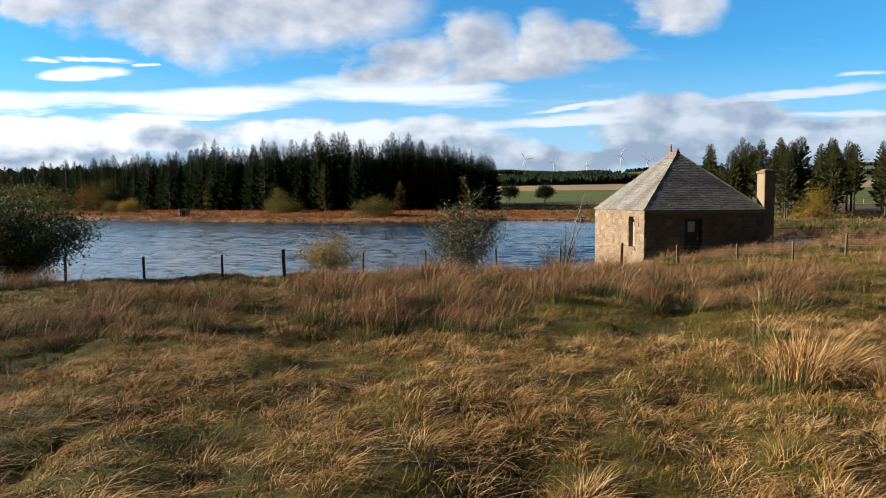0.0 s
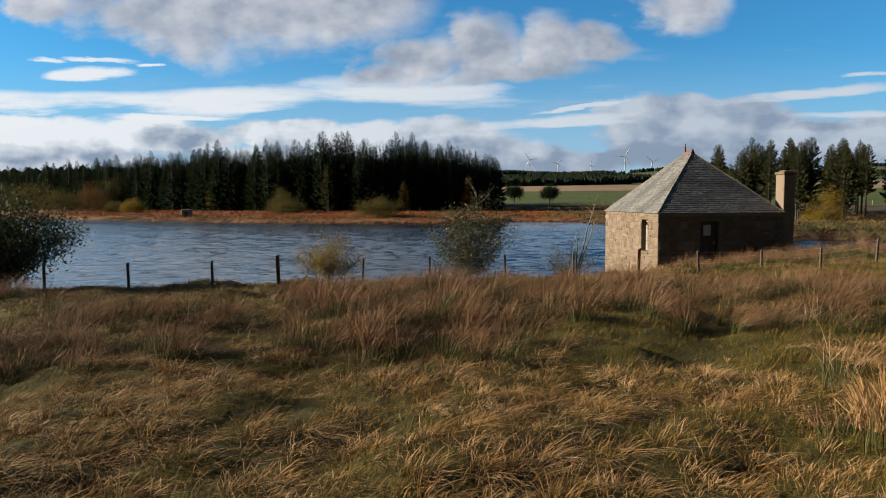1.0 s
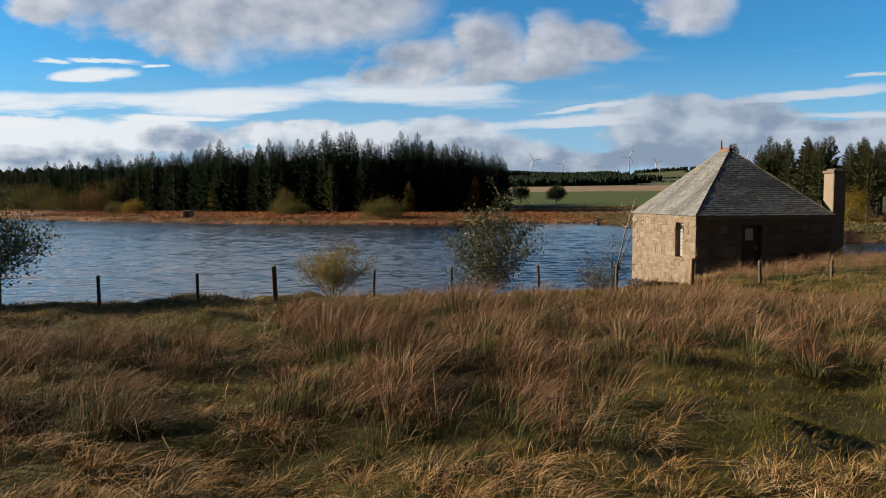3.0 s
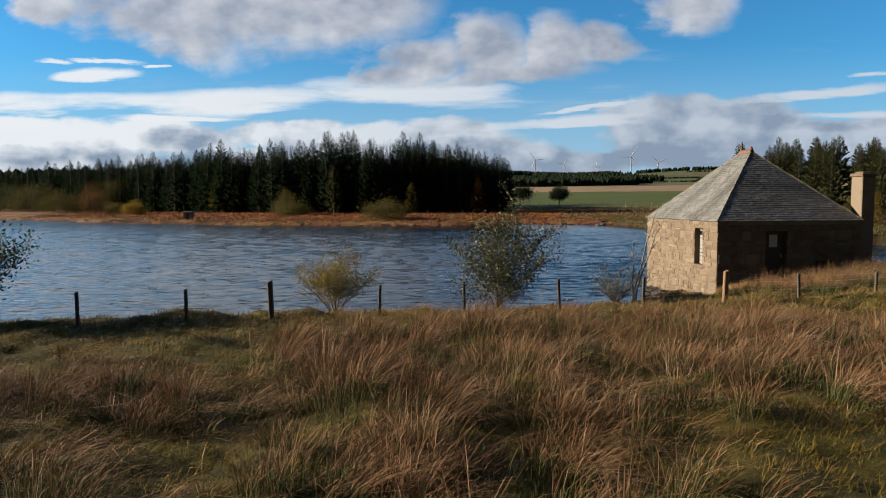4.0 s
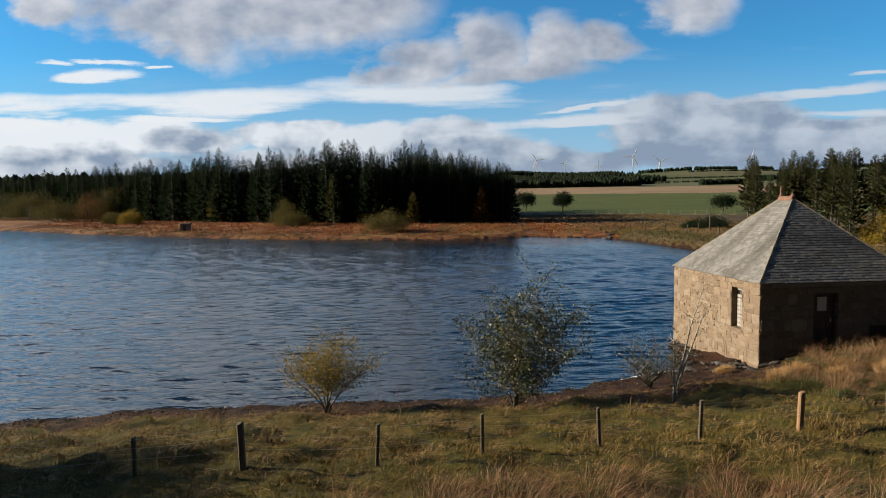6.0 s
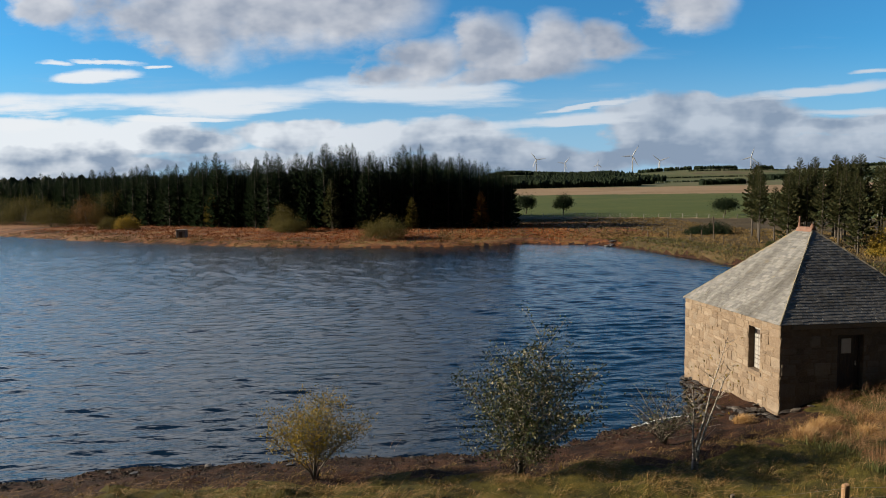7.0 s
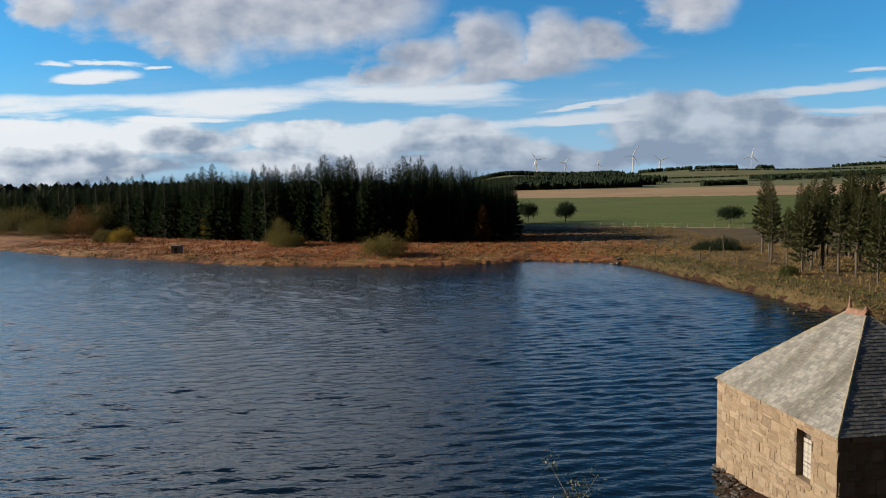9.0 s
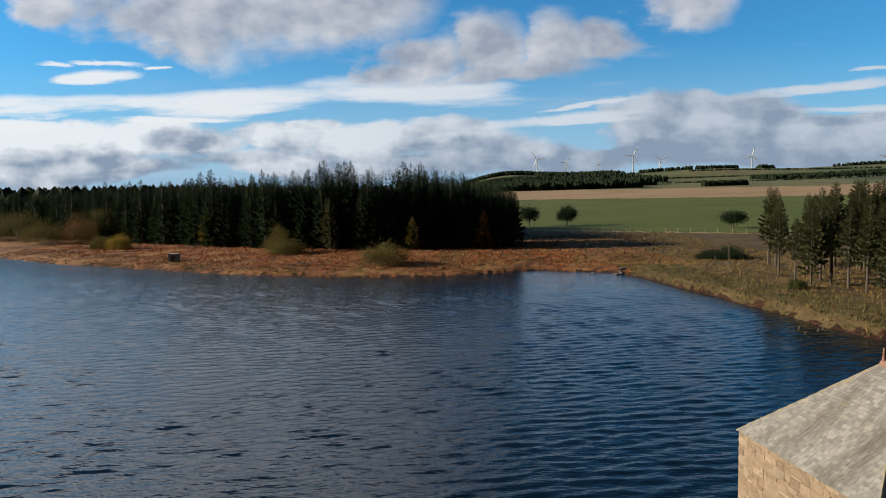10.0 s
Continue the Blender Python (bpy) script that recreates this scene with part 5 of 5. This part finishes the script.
# ---- wind turbines on the far hills ----
def turbine(x, y, base, hub, blade, spin, face):
    ob = thing("wind_turbine", pose(x, y, base, 0, 0, face), "white three-bladed wind turbine on the far hill", "wind turbine", "hill turbines")
    base = min(base, top(x, y))
    ob.location.z = base
    hh = hub - base
    zs = np.linspace(-8, hh, 5)
    part("tower", np_mesh("tower", *tube([(0, 0, z) for z in zs], np.linspace(2.4, 1.3, 5), 12), M_TURBINE, smooth=True), ob)
    part("nacelle", box_mesh("nacelle", (-1.7, -2.8, hh - 1.5), (1.7, 5.5, hh + 2.0), M_TURBINE, 0.5), ob)
    part("hub", np_mesh("hub", *tube([(0, -2.6, hh), (0, -4.2, hh), (0, -5.4, hh)], [1.8, 1.6, 0.4], 10), M_TURBINE, smooth=True), ob)
    for k in range(3):
        a = radians(spin + 120 * k)
        way = np.array([math.sin(a), 0, math.cos(a)])
        sidew = np.array([math.cos(a), 0, -math.sin(a)])
        prof = [(0.0, 0.8), (0.12, 1.1), (0.25, 1.9), (0.6, 1.2), (1.0, 0.25)]
        o = np.array([0, -4.0, hh])
        v, f = [], []
        for s, c in prof:
            p = o + way * blade * s
            v += [p - sidew * c, p + np.array([0, -0.35, 0]), p + sidew * c, p + np.array([0, 0.35, 0])]
        for i in range(4):
            for j in range(4):
                q = (i * 4 + j, i * 4 + (j + 1) % 4, i * 4 + 4 + (j + 1) % 4, i * 4 + 4 + j)
                f += [(q[0], q[1], q[2]), (q[0], q[2], q[3])]
        part("blade", np_mesh("blade", v, f, M_TURBINE, smooth=True), ob)


def far_at(u, v, dist):
    """A place at that distance, by the tangents of its bearing and its rise seen from where the camera ends."""
    return -0.6 + u * dist, 20.3 + dist, 12.6 + v * dist


for px, hub, low, bl, dist, spin in ((950, 283, 309, 17, 2900, -35), (1000, 289, 307, 13, 3300, 40), (1058, 291, 305, 10, 3800, 5), (1119, 276, 308, 21, 2600, 30), (1167, 284, 307, 17, 2900, -50),
                                     (1327, 277, 308, 18, 2700, 15), (1566, 280, 308, 18, 2700, 50)):
    u = (px - 790) / 1207
    x, y, z = far_at(u, (350.5 - 0.0157 * (px - 790) - hub) / 1207, dist)
    z0 = 12.6 + (350.5 - 0.0157 * (px - 790) - low) / 1207 * dist
    turbine(x, y, z0, z, bl / 1207 * dist, spin, -20)

# ---- far woods and hedges ----
def belt(x0, x1, y0, y1, count, h, seed):
    r = np.random.default_rng(seed)
    x, y = r.uniform(x0, x1, count), r.uniform(y0, y1, count)
    z = land(x, y)[0]
    hh = h * r.uniform(0.6, 1.15, count)
    n = 6
    a = np.arange(n) * 2 * np.pi / n
    w = hh[:, None] * r.uniform(0.2, 0.36, (count, n))
    low = np.stack([x[:, None] + w * np.cos(a), y[:, None] + w * np.sin(a), np.repeat(z[:, None] - 1, n, 1)], -1)
    wide = np.stack([x[:, None] + w * 1.1 * np.cos(a), y[:, None] + w * 1.1 * np.sin(a), z[:, None] + hh[:, None] * r.uniform(0.4, 0.75, (count, n))], -1)
    tip = np.stack([x + r.normal(0, 0.1, count) * hh, y, z + hh], -1)[:, None]
    v = np.concatenate([low, wide, tip], 1)
    f = []
    for j in range(n):
        k = (j + 1) % n
        f += [(j, k, n + k), (j, n + k, n + j), (n + j, n + k, 2 * n)]
    return v.reshape(-1, 3), (np.arange(count)[:, None, None] * (2 * n + 1) + np.array(f)[None]).reshape(-1, 3)


woods = [belt(-46, 2, 199, 228, 420, 13, 21), belt(-100, -45, 235, 290, 520, 14, 23), belt(-420, -95, 310, 400, 1300, 16, 22),
         belt(60, 250, 890, 1000, 1500, 10, 1), belt(62, 300, 1000, 1200, 1400, 11, 31), belt(250, 330, 1150, 1250, 260, 9, 2), belt(75, 400, 1230, 1750, 1500, 12, 32), belt(300, 570, 2180, 2380, 700, 15, 3), belt(318, 372, 866, 876, 220, 7, 5),
         belt(560, 840, 1190, 1300, 900, 8, 6), belt(330, 800, 1098, 1101, 330, 3, 10), belt(300, 760, 1396, 1400, 360, 3.5, 11), belt(860, 900, 1900, 1930, 70, 14, 8),
         belt(1090, 1500, 1900, 1960, 420, 9, 9), belt(480, 640, 1700, 1730, 180, 9, 12), belt(60, 300, 2350, 2500, 500, 15, 13), belt(560, 1000, 1600, 1604, 300, 4, 14),
         belt(700, 780, 1850, 1880, 90, 12, 15)]
thing("far_woods", Matrix(), "dark far woods and hedges on the hills", "woods", kind="stuff", data=np_mesh("far_woods", *join(woods), M_NEEDLE))

# ---- grasses ----
def blades(x, y, z, h, w, lean, bend, g, joints=2):
    """Tapering blades that arch over. lean: the way each leans, bend: how far its tip goes over, joints: pieces along it."""
    n = len(x)
    a = g.uniform(0, np.pi, n)
    s = np.stack([np.cos(a), np.sin(a), np.zeros(n)], -1) * (w / 2)[:, None]
    p0 = np.stack([x, y, z - 0.04], -1)
    off = np.stack([lean[:, 0], lean[:, 1], np.zeros(n)], -1) * (h * bend)[:, None]
    up = np.zeros((n, 3))
    up[:, 2] = h
    sag = np.clip(0.42 * bend ** 2, 0, 0.66)[:, None]
    rings = []
    for k in range(joints):
        t = k / joints
        p = p0 + off * t ** 1.7 + up * (t * (1 + 0.3 * sag) - sag * 1.3 * t ** 2.6)
        rings += [p - s * (1 - 0.45 * t), p + s * (1 - 0.45 * t)]
    v = np.stack([*rings, p0 + off + up * (1 - sag)], 1).reshape(-1, 3)
    q = np.arange(n)[:, None] * (2 * joints + 1)
    f = []
    for k in range(joints - 1):
        f += [q + [2 * k, 2 * k + 1, 2 * k + 3], q + [2 * k, 2 * k + 3, 2 * k + 2]]
    f.append(q + [2 * joints - 2, 2 * joints - 1, 2 * joints])
    return v, np.stack(f, 1).reshape(-1, 3)


def inside(x, y, poly):
    hit = np.zeros(len(x), bool)
    for (ax, ay), (bx, by) in zip(poly, poly[1:] + poly[:1]):
        if ay != by:
            hit ^= ((ay > y) != (by > y)) & (x < (bx - ax) * (y - ay) / (by - ay) + ax)
    return hit


RUSH_BEDS = [
    [(-1.7, 14.3), (-0.6, 13.8), (1.7, 13.7), (2.2, 15.0), (2.8, 16.8), (4.0, 18.7), (6.5, 19.2), (10.2, 19.4), (12.0, 22.0), (10.0, 23.8), (4.0, 24.7), (-1.2, 24.5), (-3.3, 22.0), (-2.6, 18.5), (-2.0, 16.0)],
    [(-12, 13.4), (-5.0, 13.6), (-2.9, 14.5), (-3.2, 15.6), (-6.0, 16.2), (-12, 16.0)],
    [(-6.0, 17.0), (-3.6, 17.1), (-3.3, 18.3), (-4.2, 19.0), (-7.5, 18.8)],
    [(4.1, 10.6), (5.4, 10.7), (5.7, 11.6), (4.9, 12.1), (4.0, 11.6)],
    [(4.2, 17.2), (6.0, 16.6), (7.2, 15.9), (9.2, 17.6), (7.6, 18.4), (4.6, 18.3)],
    [(9.5, 30.2), (14, 31), (20, 32), (24, 36), (24, 41), (18.6, 39.0), (15.5, 37.6), (12.4, 36.4), (9.4, 34)],
    [(12.2, 37.0), (18.4, 38.0), (18.4, 39.3), (12.0, 38.4)],
    [(13.5, 22.5), (20, 22), (26, 26), (24, 29), (15, 27)],
    [(-16, 20.5), (-10.5, 20.6), (-9.5, 22.3), (-14, 23)],
]


def rush_at(x, y):
    wx, wy = x + 0.35 * wavy(x, y, 1.7, 21), y + 0.35 * wavy(x, y, 1.7, 22)
    out = np.zeros(len(x), bool)
    for bed in RUSH_BEDS:
        out |= inside(wx, wy, bed)
    return out


GLADE = [(1.9, 13.6), (3.6, 14.0), (6.8, 15.8), (5.8, 16.6), (3.4, 17.2), (2.6, 15.6)]


def in_view(x, y):
    """Where the sward is thick: before the walk. Elsewhere it is thinner."""
    return np.abs(x - 0.3) < 0.72 * (y - 2.0)


def tufts(count, x0, x1, y0, y1, seed, want):
    g = np.random.default_rng(seed)
    x, y = g.uniform(x0, x1, count), g.uniform(y0, y1, count)
    ok = (in_view(x, y) | (g.random(count) < 0.3)) & want(x, y, g)
    return x[ok], y[ok], g


def grow(x, y, per, radius, height, width, bend, g, wind=0.55, spread=0.7, tussock=0.0, seed=0, gap=0.55, joints=2, fan=0.9):
    if tussock:
        cd, cdx, cdy, own = clump(x, y, tussock, seed)
        thick = cd < gap * (0.7 + 0.6 * own) + 0.22 * g.random(len(x))
        x, y, cd, cdx, cdy, own = x[thick], y[thick], cd[thick], cdx[thick], cdy[thick], own[thick]
    n = len(x) * per
    r, a = radius * np.sqrt(g.random(n)), g.uniform(0, 2 * np.pi, n)
    tone = np.repeat(g.uniform(0.45, 1.25, len(x)), per)
    if tussock:
        tone = np.repeat((0.55 + 0.7 * own) * (1.35 - 1.0 * cd) * g.uniform(0.8, 1.15, len(x)), per)
    bx, by = np.repeat(x, per) + r * np.cos(a), np.repeat(y, per) + r * np.sin(a)
    h = height * tone * g.uniform(0.55, 1.2, n)
    way = np.repeat(g.uniform(-0.9, 0.9, len(x)), per)
    lean = np.stack([wind * g.uniform(0.3, 1.6, n) + spread * np.cos(a) * g.random(n) + 0.2 * way, way * 0.5 + spread * np.sin(a) * g.random(n)], -1)
    lean += g.normal(0, 0.22, (n, 2))
    if tussock:
        lean += fan * np.stack([np.repeat(cdx, per), np.repeat(cdy, per)], -1)
    z = sample(RZ, bx, by)
    d = sample(RD, bx, by)
    ok = (d > 1.6 + 2.2 * g.random(n) + 1.5 * smooth(bx, 3, 7) * (bx < 12)) & ~((bx > 10.9) & (by > 38.55 + 0.13 * (bx - 11.25)) & (by < 47) & (bx < 19.2))
    return blades(bx[ok], by[ok], z[ok], h[ok], width * g.uniform(0.6, 1.4, ok.sum()), lean[ok], bend * g.uniform(0.4, 1.5, ok.sum()), g, joints)


def patchy(x, y, seed):
    return wavy(x, y, 2.6, seed) * 0.6 + wavy(x, y, 0.9, seed + 1) * 0.5


def stuff(name, label, pieces, mat, joints=(), foot=None):
    """foot: the darker material of the blades' lowest parts, painting in the shade deep between them. joints: with it,
    the pieces along each blade of each lot.
    """
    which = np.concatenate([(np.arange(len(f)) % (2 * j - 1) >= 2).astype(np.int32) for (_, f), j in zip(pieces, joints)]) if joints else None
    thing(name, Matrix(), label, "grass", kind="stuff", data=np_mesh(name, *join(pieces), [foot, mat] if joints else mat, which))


# Dry bent tussocks on the open turf, thick near the walk and thinner beyond
x, y, g = tufts(20000, -11, 11, 3.5, 15.5, 301, lambda x, y, g: ~rush_at(x, y) & ~inside(x, y, GLADE) & (patchy(x, y, 31) + g.normal(0, 0.25, len(x)) > -0.15))
near = grow(x, y, 20, 0.08, 0.24, 0.0064, 1.6, g, 0.42, 1.0, 0.5, 4, 0.50, 3, 1.1)
x, y, g = tufts(21000, -27, 28, 14.5, 37.5, 302, lambda x, y, g: ~rush_at(x, y) & ~inside(x, y, GLADE) & (patchy(x, y, 31) + g.normal(0, 0.3, len(x)) > -0.1 - 0.25 * smooth(y, 24, 29)))
beyond = grow(x, y, 13, 0.15, 0.28, 0.0115, 1.5, g, 0.45, 0.9, 0.6, 4, 0.5, 2, 1.1)
# Darker khaki feet put the shade inside the tussocks into the blades' colour
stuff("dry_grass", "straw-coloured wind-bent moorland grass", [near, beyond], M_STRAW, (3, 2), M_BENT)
# Short turf between the tussocks
x, y, g = tufts(40000, -11, 11, 3.5, 19, 303, lambda x, y, g: patchy(x, y, 31) + g.normal(0, 0.5, len(x)) < 0.75)
near = grow(x, y, 14, 0.10, 0.15, 0.0115, 1.2, g, 0.45, 0.9, joints=1)
x, y, g = tufts(28000, -17, 17, 14.5, 29, 304, lambda x, y, g: ((np.abs(x) > 11) | (y > 19)) & (patchy(x, y, 31) + g.normal(0, 0.4, len(x)) < 0.75) & (g.random(len(x)) > 0.6 * rush_at(x, y)))
middle = grow(x, y, 14, 0.13, 0.15, 0.017, 1.1, g, 0.4, 0.9, joints=1)
x, y, g = tufts(14000, -27, 28, 14.5, 36.8, 307, lambda x, y, g: ((np.abs(x) > 17) | (y > 29)) & (patchy(x, y, 31) + g.normal(0, 0.4, len(x)) < 0.4))
beyond = grow(x, y, 12, 0.16, 0.17, 0.018, 1.0, g, 0.4, 0.9, joints=1)
stuff("green_grass", "short yellow-green turf between the dry tufts", [near, middle, beyond], M_GREEN)
# Tall rushes, arching in fountains from their crowns
x, y, g = tufts(20000, -26, 26, 9, 42, 305, lambda x, y, g: rush_at(x, y) & (patchy(x, y, 41) + g.normal(0, 0.25, len(x)) > -0.15 - 0.6 * (x < -1.5)))
# Dark olive feet paint the shaded depth of the beds below the pale tips
stuff("rushes", "tall russet rush and moor-grass beds bent by wind", [grow(x, y, 60, 0.17, 0.76, 0.0068, 1.2, g, 0.34, 0.8, 1.15, 7, 0.50, 3, 1.2)], M_RUSH, (3,), M_RUSHGREEN)
x, y, g = tufts(9000, -26, 26, 9, 42, 306, lambda x, y, g: rush_at(x, y) & (patchy(x, y, 41) + g.normal(0, 0.4, len(x)) < 0.1))
stuff("green_rushes", "olive green lower rush stems", [grow(x, y, 24, 0.18, 0.42, 0.009, 0.6, g, 0.3, 0.8)], M_RUSHGREEN)


# Great pale tussocks that stand by themselves
def great_tussock(x, y, wide, high, seed, count=1500):
    g = np.random.default_rng(seed)
    a, r = g.uniform(0, 2 * np.pi, count), np.sqrt(g.random(count))
    dx, dy = r * np.cos(a), r * np.sin(a)
    bx, by = x + dx * wide * 0.28, y + dy * wide * 0.28
    lean = np.stack([0.35 + 0.75 * dx + g.normal(0, 0.15, count), 0.75 * dy + g.normal(0, 0.15, count)], -1)
    h = high * (1.15 - 0.45 * r) * g.uniform(0.65, 1.15, count)
    v, f = blades(bx, by, sample(RZ, bx, by), h, 0.0075 * g.uniform(0.6, 1.4, count), lean, g.uniform(0.6, 1.5, count), g, 4)
    thing("tussock", Matrix(), "great pale grass tussock combed over by the wind", "tussock", "great tussocks", data=np_mesh("tussock", v, f, M_STRAW))


for k, (x, y, wide, high) in enumerate(((4.8, 11.3, 1.5, 0.85), (5.4, 10.7, 1.0, 0.6), (9.9, 34.3, 1.1, 0.60), (10.8, 35.1, 1.2, 0.65), (11.5, 34.0, 1.2, 0.6), (12.4, 35.3, 1.2, 0.65), (9.5, 37.6, 0.8, 0.45), (13.2, 34.2, 1.1, 0.6))):
    great_tussock(x, y, wide, high, 400 + k)


# Bracken and rough tussocks on the far banks
def far_tufts(count, seed, box, want, per, height, width, mat, name, label):
    g = np.random.default_rng(seed)
    x, y = g.uniform(box[0], box[1], count), g.uniform(box[2], box[3], count)
    z, d = land(x, y)
    ok = want(x, y, d, g)
    x, y, z = x[ok], y[ok], z[ok]
    n = len(x) * per
    a, r = g.uniform(0, 2 * np.pi, n), g.uniform(0, 0.8, n) * height
    h = height * g.uniform(0.5, 1.2, n) * np.repeat(g.uniform(0.5, 1.3, len(x)), per)
    lean = np.stack([0.4 + 0.8 * np.cos(a), 0.8 * np.sin(a)], -1)
    v, f = blades(np.repeat(x, per) + r * np.cos(a), np.repeat(y, per) + r * np.sin(a), np.repeat(z, per) - 0.03, h, width * g.uniform(0.6, 1.4, n), lean, g.uniform(0.3, 1.0, n), g)
    thing(name, Matrix(), label, "grass", kind="stuff", data=np_mesh(name, v, f, mat))


far_tufts(24000, 311, (-110, 26, 128, 215), lambda x, y, d, g: (d > 5 + 3 * wavy(x, y, 16, 52)) & (d < 46) & (wavy(x, y, 11, 51) + g.normal(0, 0.4, len(x)) > -0.4), 4, 0.5, 0.10, M_FERN, "bracken", "rust-brown bracken along the far shore")
far_tufts(14000, 312, (-110, 36, 128, 200), lambda x, y, d, g: (d > 0.15) & (d < 12) & (wavy(x, y, 11, 51) + g.normal(0, 0.4, len(x)) < 0.5), 5, 0.40, 0.08, M_BENT, "pale_tussocks", "pale grass tussocks along the far shore")
far_tufts(8000, 313, (28, 70, 66, 150), lambda x, y, d, g: (d > 0.3) & (d < 40) & (y > 64), 6, 0.40, 0.06, M_BENT, "bank_grass", "rough khaki grass on the bank under the pines")
far_tufts(9000, 314, (28, 50, 66, 150), lambda x, y, d, g: (d > 0.1) & (d < 6) & (y > 64), 6, 0.40, 0.045, M_RUSHGREEN, "bank_green", "green rough grass on the bank's edge")
far_tufts(7000, 315, (-6, 60, 136, 210), lambda x, y, d, g: (d > 6) & (x > -2), 5, 0.35, 0.13, M_BENT, "meadow_grass", "rough pale grass beyond the far fence")
far_tufts(9000, 317, (-75, 6, 128, 165), lambda x, y, d, g: (d > 0.1) & (d < 6) & (wavy(x, y, 14, 71) + g.normal(0, 0.2, len(x)) > -0.2), 7, 0.22, 0.08, M_GREEN, "shore_grass", "short green grass by the far water's edge")
# Thin reeds standing in the shallows
far_tufts(60, 316, (-12, 0, 36.6, 40), lambda x, y, d, g: (d < -0.3) & (d > -3.4) & (wavy(x, y, 3.0, 61) > 0.35), 6, 0.7, 0.012, M_RUSH, "reeds", "thin dead reeds standing in the shallows")

# ---- stones of the hut's two seen walls ----
lay_stones(side_wall, HD, [(HD - WIN[1], HD - WIN[0], WIN[2] - 0.14, WIN[3])], 11, -0.15, 1.0)
lay_stones(front_wall, HW, [DOOR, HATCH, (0.42, HW, EAVE - 0.17, EAVE), (DOOR[0] - 0.3, DOOR[1] + 0.3, DOOR[3], DOOR[3] + 0.24)], 12, 0.25, 1.25, (True, False))
